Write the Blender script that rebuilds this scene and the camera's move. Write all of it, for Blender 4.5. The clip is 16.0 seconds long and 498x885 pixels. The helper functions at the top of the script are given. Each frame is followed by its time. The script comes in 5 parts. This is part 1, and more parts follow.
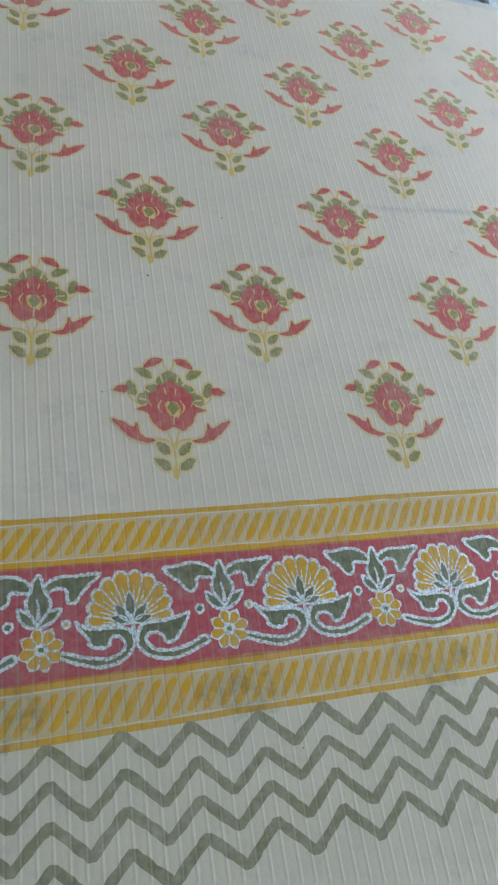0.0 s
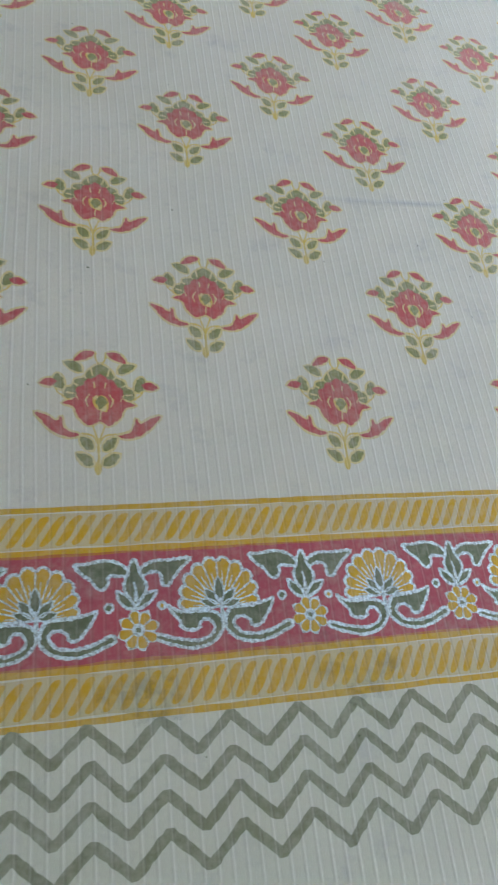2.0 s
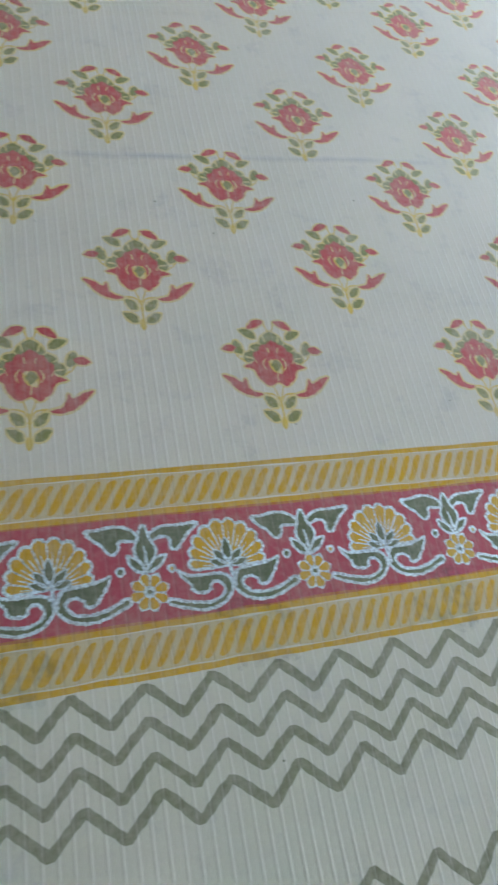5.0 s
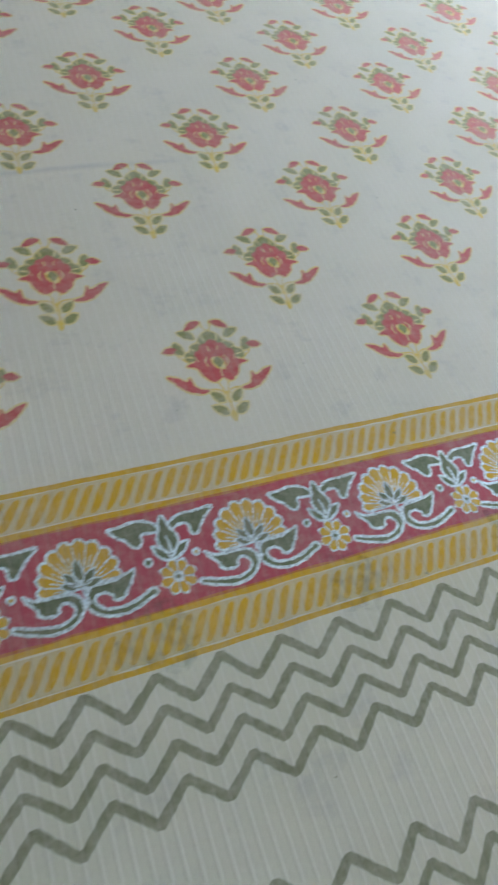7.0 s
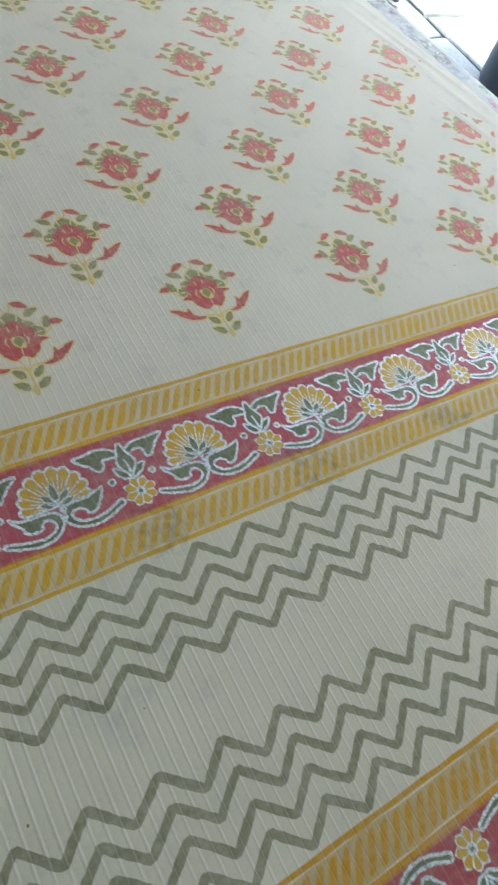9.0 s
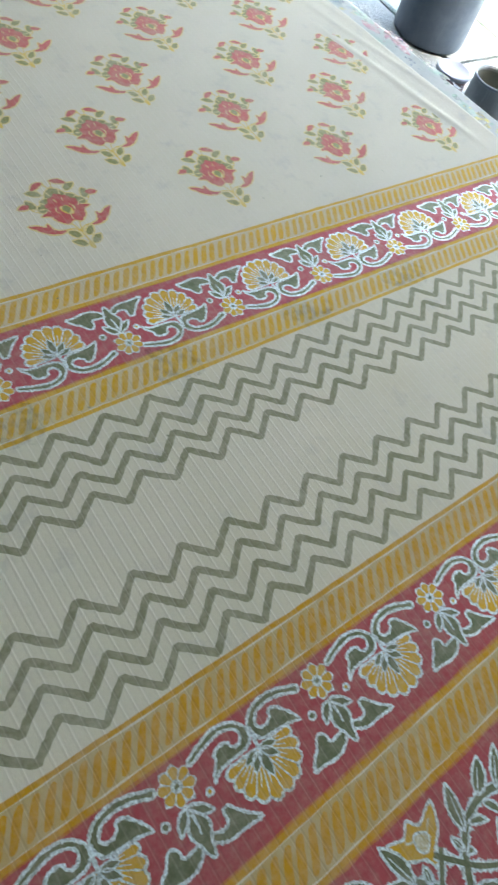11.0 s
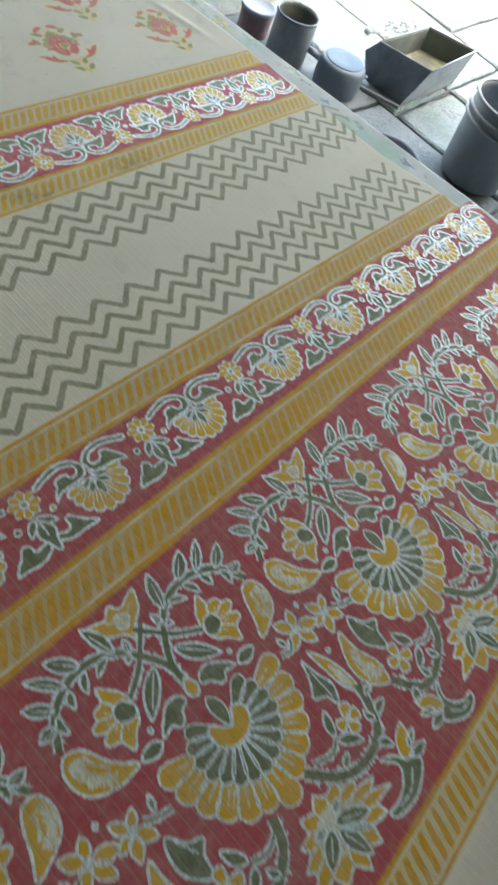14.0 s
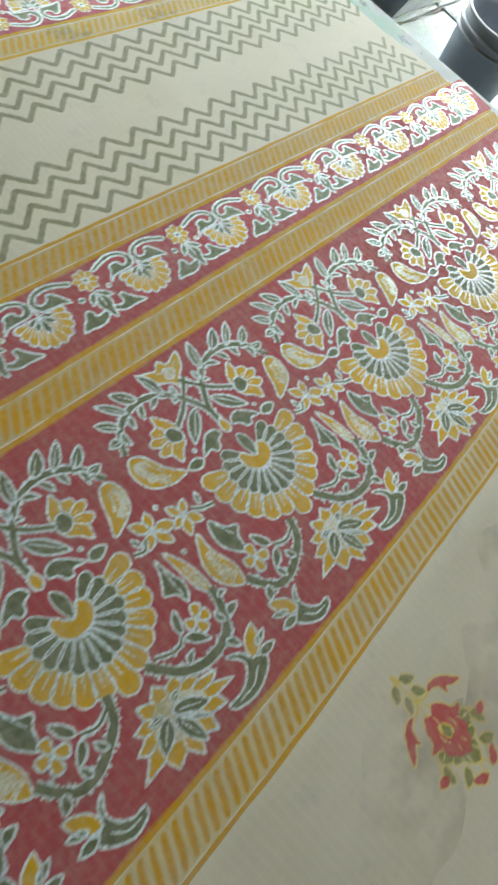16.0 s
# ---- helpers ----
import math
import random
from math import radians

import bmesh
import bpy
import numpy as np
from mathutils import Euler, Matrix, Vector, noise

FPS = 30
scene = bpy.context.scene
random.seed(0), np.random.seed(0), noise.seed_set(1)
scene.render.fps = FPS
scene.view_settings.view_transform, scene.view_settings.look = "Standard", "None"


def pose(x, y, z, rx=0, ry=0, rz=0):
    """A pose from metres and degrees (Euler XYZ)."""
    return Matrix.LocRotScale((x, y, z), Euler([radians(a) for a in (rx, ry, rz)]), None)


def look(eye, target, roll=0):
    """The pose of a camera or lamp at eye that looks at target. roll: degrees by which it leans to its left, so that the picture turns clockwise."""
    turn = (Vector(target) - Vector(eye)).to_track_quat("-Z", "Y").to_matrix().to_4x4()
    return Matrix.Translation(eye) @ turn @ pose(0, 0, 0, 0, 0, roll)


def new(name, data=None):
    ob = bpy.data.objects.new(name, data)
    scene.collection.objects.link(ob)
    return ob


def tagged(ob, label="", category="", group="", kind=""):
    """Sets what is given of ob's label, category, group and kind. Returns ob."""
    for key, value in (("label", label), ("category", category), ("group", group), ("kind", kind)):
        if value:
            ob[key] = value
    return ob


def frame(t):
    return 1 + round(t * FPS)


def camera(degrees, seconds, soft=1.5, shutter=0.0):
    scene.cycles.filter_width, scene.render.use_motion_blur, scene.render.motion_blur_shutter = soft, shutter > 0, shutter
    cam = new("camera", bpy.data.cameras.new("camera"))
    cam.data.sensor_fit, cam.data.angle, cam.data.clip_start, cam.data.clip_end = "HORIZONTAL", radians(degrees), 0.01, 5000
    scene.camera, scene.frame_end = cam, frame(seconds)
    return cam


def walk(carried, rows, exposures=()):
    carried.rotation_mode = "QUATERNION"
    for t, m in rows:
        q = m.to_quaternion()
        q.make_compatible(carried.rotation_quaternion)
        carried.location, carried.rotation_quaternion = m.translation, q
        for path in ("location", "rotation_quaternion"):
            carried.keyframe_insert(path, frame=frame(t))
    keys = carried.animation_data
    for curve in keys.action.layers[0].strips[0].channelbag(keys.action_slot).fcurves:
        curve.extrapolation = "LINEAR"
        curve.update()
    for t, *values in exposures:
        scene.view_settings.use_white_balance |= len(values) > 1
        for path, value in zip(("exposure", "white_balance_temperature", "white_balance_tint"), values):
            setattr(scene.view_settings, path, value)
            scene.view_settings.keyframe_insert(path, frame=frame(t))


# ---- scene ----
cam = camera(41.28, 16.0, soft=2.4, shutter=0.7)
PATH = [
    (0, (-0.1285, -0.0741, 1.3204), (0.1835, 0.3350, 0.4629), 31.58),
    (0.5, (-0.1185, -0.0756, 1.3190), (0.1825, 0.3336, 0.4576), 30.82),
    (1, (-0.0949, -0.0818, 1.3274), (0.2014, 0.3333, 0.4672), 30.54),
    (1.5, (-0.0676, -0.0835, 1.3284), (0.2137, 0.3338, 0.4643), 29.74),
    (2, (-0.0442, -0.0818, 1.3248), (0.2181, 0.3367, 0.4553), 28.05),
    (2.5, (-0.0113, -0.0889, 1.3209), (0.2583, 0.3210, 0.4495), 28.65),
    (3, (0.0319, -0.0895, 1.3208), (0.3104, 0.3113, 0.4480), 29.33),
    (3.2, (0.0455, -0.0865, 1.3208), (0.3247, 0.3066, 0.4447), 29.75),
    (5.3, (0.1986, -0.1058, 1.3215), (0.5234, 0.2867, 0.4610), 30.15),
    (5.5, (0.2138, -0.1194, 1.3291), (0.5450, 0.2771, 0.4729), 29.07),
    (6, (0.2754, -0.1360, 1.3351), (0.6176, 0.2737, 0.4896), 26.91),
    (6.5, (0.3378, -0.1324, 1.3236), (0.6832, 0.2831, 0.4821), 25.57),
    (7, (0.3992, -0.1325, 1.3174), (0.7589, 0.2847, 0.4828), 24.24),
    (7.5, (0.4306, -0.1464, 1.3314), (0.8223, 0.2651, 0.5085), 24.43),
    (8, (0.4468, -0.1668, 1.3386), (0.8649, 0.2194, 0.5164), 24.65),
    (8.2, (0.4536, -0.1770, 1.3425), (0.8829, 0.2034, 0.5233), 24.90),
    (10.3, (0.5013, -0.2848, 1.3583), (0.9625, 0.0381, 0.5318), 26.13),
    (10.5, (0.5061, -0.3024, 1.3591), (0.9701, 0.0127, 0.5312), 25.97),
    (11, (0.5176, -0.3340, 1.3630), (0.9938, -0.0247, 0.5398), 25.75),
    (11.5, (0.5313, -0.3622, 1.3692), (1.0211, -0.0577, 0.5523), 25.55),
    (12, (0.5525, -0.3960, 1.3713), (1.0572, -0.1038, 0.5589), 25.69),
    (12.5, (0.5658, -0.4182, 1.3736), (1.0809, -0.1392, 0.5632), 26.05),
    (13, (0.5813, -0.4528, 1.3690), (1.1132, -0.1998, 0.5609), 26.98),
    (13.5, (0.5864, -0.5009, 1.3822), (1.1362, -0.2824, 0.5760), 28.09),
    (14, (0.5680, -0.5445, 1.3940), (1.1325, -0.3601, 0.5894), 30.54),
    (14.5, (0.5291, -0.5820, 1.4047), (1.0973, -0.4384, 0.5945), 34.08),
    (15, (0.4925, -0.6019, 1.4121), (1.0579, -0.4776, 0.5967), 35.81),
    (15.5, (0.4486, -0.6311, 1.4059), (1.0042, -0.5342, 0.5801), 38.05),
    (16, (0.3850, -0.6420, 1.4026), (0.9335, -0.5474, 0.5718), 38.79),
]
LIGHTNESS = [(0, 5.54, 8250, 14), (3, 5.5, 8050, 13), (5.5, 5.27, 8050, 12), (8, 5.03, 9050, 12.5), (10.5, 5.12, 9300, 10.5), (13, 4.75, 9750, 10), (14.5, 4.66, 10450, 8.5), (15.5, 5.04, 10750, 8), (16, 5.26, 10850, 7.5)]
walk(cam, [(t, look(eye, target, roll)) for t, eye, target, roll in PATH], LIGHTNESS)

TOP = 0.86          # height of the table top
EDGE = 1.541        # table edge at y = 0
SKEW = -0.105       # the edge leans by this much in x per metre of y

# ---- world, sun ----
SUN_UP, SUN_TURN = 55, 197    # the sun's height, and its bearing from +y towards +x
world = bpy.data.worlds.new("world")
scene.world = world
world.use_nodes = True
wn = world.node_tree
sky = wn.nodes.new("ShaderNodeTexSky")
sky.sky_type = 'NISHITA'
sky.sun_disc = False
sky.sun_elevation = radians(SUN_UP)
sky.sun_rotation = radians(SUN_TURN)
sky.air_density = 1.0
sky.dust_density = 4.0
back = wn.nodes["Background"]
back.inputs["Strength"].default_value = 0.15
wn.links.new(sky.outputs[0], back.inputs[0])
sun_data = bpy.data.lights.new("sun", 'SUN')
sun_data.energy = 1.75
sun_data.angle = radians(2.5)
sun_data.color = (1.0, 0.97, 0.92)
sun = new("sun", sun_data)
sun_dir = Vector((math.cos(radians(SUN_UP)) * math.sin(radians(SUN_TURN)), math.cos(radians(SUN_UP)) * math.cos(radians(SUN_TURN)), math.sin(radians(SUN_UP))))
sun.matrix_world = look(Vector((0, 0, 0)) + sun_dir * 20, (0, 0, 0))


# ---- materials ----
class Nodes:
    """A material's node tree with short calls."""

    def __init__(self, name):
        self.mat = bpy.data.materials.new(name)
        self.mat.use_nodes = True
        self.tree = self.mat.node_tree
        self.bsdf = self.tree.nodes["Principled BSDF"]
        self.place = self.add("ShaderNodeNewGeometry").outputs["Position"]

    def add(self, kind, **settings):
        node = self.tree.nodes.new(kind)
        for key, value in settings.items():
            setattr(node, key, value)
        return node

    def put(self, socket, value):
        if isinstance(value, bpy.types.NodeSocket):
            self.tree.links.new(value, socket)
        else:
            socket.default_value = value

    def math(self, op, a, b=0.0, c=0.0, clamp=False):
        node = self.add("ShaderNodeMath", operation=op, use_clamp=clamp)
        for socket, value in zip(node.inputs, (a, b, c)):
            self.put(socket, value)
        return node.outputs[0]

    def scaled(self, x, y, z):
        node = self.add("ShaderNodeVectorMath", operation='MULTIPLY')
        self.put(node.inputs[0], self.place)
        node.inputs[1].default_value = (x, y, z)
        return node.outputs[0]

    def noise(self, scale, detail=3.0, rough=0.55, where=None, colour=False):
        node = self.add("ShaderNodeTexNoise")
        self.put(node.inputs["Vector"], where or self.place)
        node.inputs["Scale"].default_value = scale
        node.inputs["Detail"].default_value = detail
        node.inputs["Roughness"].default_value = rough
        return node.outputs["Color" if colour else "Fac"]

    def ramp(self, fac, low, high, a=0.0, b=1.0):
        node = self.add("ShaderNodeMapRange")
        self.put(node.inputs[0], fac)
        for socket, value in zip(node.inputs[1:5], (low, high, a, b)):
            self.put(socket, value)
        return node.outputs[0]

    def mix(self, fac, a, b, blend='MIX'):
        node = self.add("ShaderNodeMix", data_type='RGBA', blend_type=blend)
        self.put(node.inputs[0], fac)
        self.put(node.inputs[6], (*a, 1.0) if isinstance(a, tuple) else a)
        self.put(node.inputs[7], (*b, 1.0) if isinstance(b, tuple) else b)
        return node.outputs[2]

    def bump(self, height, strength, distance):
        node = self.add("ShaderNodeBump")
        node.inputs["Strength"].default_value = strength
        node.inputs["Distance"].default_value = distance
        self.put(node.inputs["Height"], height)
        self.put(self.bsdf.inputs["Normal"], node.outputs[0])

    def done(self, colour, rough=0.6, **inputs):
        self.put(self.bsdf.inputs["Base Color"], (*colour, 1.0) if isinstance(colour, tuple) else colour)
        self.put(self.bsdf.inputs["Roughness"], rough)
        for key, value in inputs.items():
            self.put(self.bsdf.inputs[key.replace("_", " ")], value)
        return self.mat


RIB = 0.0091        # spacing of the woven stripes
CLOTH = (0.615, 0.585, 0.50)


def cotton(name, ink=None, cover=0.9, patchy=0.25, grain=160.0, rough=0.72, shine=0.14, low=0.42, high=0.68, sheen=0.05, under=None, coat=0.0, bloom=(1.0, 1.0, 1.0)):
    """Striped cotton, bare or under a printed ink that lies unevenly on it."""
    n = Nodes(name)
    split = n.add("ShaderNodeSeparateXYZ")
    n.put(split.inputs[0], n.place)
    wobble = n.math('MULTIPLY', n.math('SUBTRACT', n.noise(5.0, 1.0), 0.5), 0.006)
    along = n.math('FRACT', n.math('DIVIDE', n.math('ADD', split.outputs[0], wobble), RIB))
    off = n.math('ABSOLUTE', n.math('SUBTRACT', along, 0.5))
    slack = n.ramp(n.noise(2.6, 2.0), 0.35, 0.65, 0.65, 1.0)
    slack = n.math('MULTIPLY', slack, n.ramp(n.math('ADD', split.outputs[0], n.ramp(split.outputs[1], -0.1, 0.1, -0.38, 0.0)), 0.35, 1.15, 1.0, 0.32))      # drawn smooth towards the pinned hem
    slack = n.math('MULTIPLY', slack, n.ramp(split.outputs[1], -0.81, -0.78, 0.4, 1.0))
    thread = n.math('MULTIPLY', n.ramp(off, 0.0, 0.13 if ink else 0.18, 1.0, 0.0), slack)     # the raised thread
    # dark side of each thread: its shade goes into the colour
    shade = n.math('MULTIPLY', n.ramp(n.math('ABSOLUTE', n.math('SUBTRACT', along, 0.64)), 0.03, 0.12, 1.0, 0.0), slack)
    weave = n.noise(1.0, 2.0, 0.6, n.scaled(1500.0, 260.0, 900.0))
    blotch = n.noise(9.0, 4.0, 0.6)
    smudge = n.ramp(n.noise(30.0, 6.0, 0.7), 0.55, 0.74)
    base = n.mix(n.ramp(blotch, 0.35, 0.7), CLOTH, (CLOTH[0] * 0.93, CLOTH[1] * 0.94, CLOTH[2] * 0.93))
    # the strip between the borders has yellowed in the dye bath
    yellowed = n.math('MULTIPLY', n.ramp(split.outputs[1], -0.31, -0.28), n.ramp(split.outputs[1], -0.05, -0.02, 1.0, 0.0))
    dip = n.mix(n.ramp(split.outputs[0], 0.45, 0.85), (0.47, 0.54, 0.41), (0.56, 0.51, 0.36))      # greener where green dye was rinsed out
    base = n.mix(n.math('MULTIPLY', yellowed, n.ramp(blotch, 0.3, 0.7, 0.15, 0.36)), base, dip)
    # the lower field is darker and browner, unevenly
    base = n.mix(n.math('MULTIPLY', n.ramp(split.outputs[1], -0.79, -0.81), n.ramp(blotch, 0.3, 0.7, 0.45, 0.85)), base, (0.49, 0.445, 0.365))
    base = n.mix(n.math('MULTIPLY', smudge, 0.46), base, (0.35, 0.36, 0.365))
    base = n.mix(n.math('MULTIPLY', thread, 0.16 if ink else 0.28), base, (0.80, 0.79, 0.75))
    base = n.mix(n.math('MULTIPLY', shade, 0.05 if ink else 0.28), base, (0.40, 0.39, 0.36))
    # a long fold across the field, its shade painted as a blue-grey line
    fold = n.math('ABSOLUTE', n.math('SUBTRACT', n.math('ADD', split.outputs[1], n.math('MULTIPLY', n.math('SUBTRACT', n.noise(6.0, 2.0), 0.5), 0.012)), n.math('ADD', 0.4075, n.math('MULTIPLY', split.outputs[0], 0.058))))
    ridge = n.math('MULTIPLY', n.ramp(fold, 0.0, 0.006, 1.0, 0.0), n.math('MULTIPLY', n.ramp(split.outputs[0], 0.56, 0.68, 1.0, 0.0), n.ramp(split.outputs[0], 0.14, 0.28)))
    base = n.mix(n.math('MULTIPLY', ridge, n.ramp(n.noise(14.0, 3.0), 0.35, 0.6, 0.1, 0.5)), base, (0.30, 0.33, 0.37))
    colour = base
    if ink:
        uneven = n.noise(grain, 4.0, 0.7)
        wide = n.noise(22.0, 3.0, 0.6)
        keep = n.math('SUBTRACT', cover, n.math('MULTIPLY', n.ramp(n.math('ADD', n.math('MULTIPLY', uneven, 0.9 if coat else 0.6), n.math('MULTIPLY', wide, 0.1 if coat else 0.4)), low, high), patchy))
        keep = n.math('SUBTRACT', keep, n.math('MULTIPLY', thread, 0.03), clamp=True)
        tone = n.mix(n.ramp(wide, 0.35, 0.7), ink, tuple(v * 0.82 for v in ink))
        colour = n.mix(keep, under or base, tone)
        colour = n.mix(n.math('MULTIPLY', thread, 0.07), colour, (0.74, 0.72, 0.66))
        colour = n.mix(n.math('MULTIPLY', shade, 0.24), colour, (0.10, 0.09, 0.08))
    colour = n.mix(n.ramp(weave, 0.3, 0.7, 0.0, 0.10), colour, (0.25, 0.25, 0.22), 'MULTIPLY')
    height = n.math('ADD', n.math('MULTIPLY', thread, 1.0), n.math('MULTIPLY', weave, 0.35))
    height = n.math('ADD', height, n.math('MULTIPLY', ridge, 1.0))
    if coat:        # dried paste stands in small glossy grains
        height = n.math('ADD', height, n.math('MULTIPLY', uneven, 3.0))
    n.bump(height, 0.5 if coat else 0.16 if ink else 0.30, 0.0006)
    return n.done(colour, rough, Sheen_Weight=sheen, Sheen_Roughness=0.35, Sheen_Tint=(*bloom, 1.0), Specular_IOR_Level=shine, Coat_Weight=coat, Coat_Roughness=0.22, Coat_IOR=1.7)


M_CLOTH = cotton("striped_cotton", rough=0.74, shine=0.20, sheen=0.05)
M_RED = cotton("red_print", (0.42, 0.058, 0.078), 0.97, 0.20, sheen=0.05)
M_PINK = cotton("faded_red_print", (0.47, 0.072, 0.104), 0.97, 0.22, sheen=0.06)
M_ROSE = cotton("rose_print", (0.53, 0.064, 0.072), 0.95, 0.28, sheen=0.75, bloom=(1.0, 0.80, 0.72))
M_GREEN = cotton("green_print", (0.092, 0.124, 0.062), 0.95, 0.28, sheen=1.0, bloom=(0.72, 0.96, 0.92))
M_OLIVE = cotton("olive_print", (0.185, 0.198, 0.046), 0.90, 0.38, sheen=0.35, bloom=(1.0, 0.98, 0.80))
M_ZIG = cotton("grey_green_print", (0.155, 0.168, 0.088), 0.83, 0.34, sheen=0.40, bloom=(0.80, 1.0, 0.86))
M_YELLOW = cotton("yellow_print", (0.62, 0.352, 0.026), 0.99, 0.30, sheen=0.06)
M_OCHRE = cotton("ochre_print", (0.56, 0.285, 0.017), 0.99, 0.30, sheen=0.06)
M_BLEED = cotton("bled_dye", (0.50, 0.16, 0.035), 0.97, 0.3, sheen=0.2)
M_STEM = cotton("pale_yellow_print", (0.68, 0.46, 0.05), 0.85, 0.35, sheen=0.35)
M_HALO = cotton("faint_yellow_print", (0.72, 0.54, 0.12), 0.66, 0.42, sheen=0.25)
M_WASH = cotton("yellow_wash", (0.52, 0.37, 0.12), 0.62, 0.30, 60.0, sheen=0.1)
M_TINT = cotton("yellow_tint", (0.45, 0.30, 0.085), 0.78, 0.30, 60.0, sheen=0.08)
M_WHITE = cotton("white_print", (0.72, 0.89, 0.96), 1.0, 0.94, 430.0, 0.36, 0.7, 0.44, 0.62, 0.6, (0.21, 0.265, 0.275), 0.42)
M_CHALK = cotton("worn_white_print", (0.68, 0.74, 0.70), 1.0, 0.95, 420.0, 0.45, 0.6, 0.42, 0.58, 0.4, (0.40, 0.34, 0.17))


def m_smudge():
    n = Nodes("faint_green_smudge")
    thin = n.math('MULTIPLY', n.ramp(n.noise(120.0, 4.0, 0.7), 0.40, 0.62), n.ramp(n.noise(35.0, 3.0, 0.6), 0.35, 0.6))
    return n.done((0.15, 0.32, 0.26), 0.6, Alpha=n.math('MULTIPLY', thin, 0.28))


M_GHOST = m_smudge()


def m_smear():
    n = Nodes("brown_smear")
    thin = n.math('MULTIPLY', n.ramp(n.noise(1.0, 2.0, 0.6, n.scaled(22.0, 32.0, 14.0)), 0.36, 0.70), n.ramp(n.noise(11.0, 3.0, 0.6), 0.36, 0.6))
    return n.done((0.34, 0.235, 0.16), 0.7, Alpha=n.math('MULTIPLY', thin, 0.24))


M_SMEAR = m_smear()


# ---- drawing the prints ----
def smooth(points, closed=False, steps=6):
    """A curve through the points."""
    p = [Vector(q) for q in points]
    n, out = len(p), []
    for i in range(n if closed else n - 1):
        a = p[(i - 1) % n] if closed or i else p[0] * 2 - p[1]
        b, c = p[i], p[(i + 1) % n]
        d = p[(i + 2) % n] if closed or i + 2 < n else c * 2 - b
        for k in range(steps):
            t = k / steps
            out.append(0.5 * (2 * b + (c - a) * t + (2 * a - 5 * b + 4 * c - d) * t * t + (3 * b - a - 3 * c + d) * t ** 3))
    return out if closed else out + [p[-1]]


def leaf(base, tip, width, bend=0.0, n=8, fat=0.85):
    """A leaf's outline from base to tip."""
    base, tip = Vector(base), Vector(tip)
    way = tip - base
    side = Vector((-way.y, way.x)).normalized()
    mid = lambda s: base + way * s + side * (bend * math.sin(math.pi * s))
    half = lambda s: 0.5 * width * math.sin(math.pi * s ** fat) ** 0.8
    return [mid(i / n) + side * half(i / n) for i in range(n)] + [mid(1 - i / n) - side * half(1 - i / n) for i in range(n)]


def petal(centre, angle, near, far, width):
    """A round-ended petal that points away from a centre."""
    c, w = Vector(centre), Vector((math.cos(angle), math.sin(angle)))
    s = Vector((-w.y, w.x))
    span = far - near
    prof = ((0.0, 0.22), (0.35, 0.36), (0.65, 0.48), (0.85, 0.44), (0.96, 0.24))
    return [c + w * (near + span * t) + s * (width * h) for t, h in prof] + [c + w * far] + [c + w * (near + span * t) - s * (width * h) for t, h in reversed(prof)]


def blob(centre, radius, n=10, uneven=0.12, stretch=1.0, turn=0.0):
    c = Vector(centre)
    out = []
    for i in range(n):
        a = 2 * math.pi * i / n
        r = radius * (1 + random.uniform(-uneven, uneven))
        x, y = r * math.cos(a) * stretch, r * math.sin(a)
        out.append(c + Vector((x * math.cos(turn) - y * math.sin(turn), x * math.sin(turn) + y * math.cos(turn))))
    return out


GRAIN = random.Random(3)


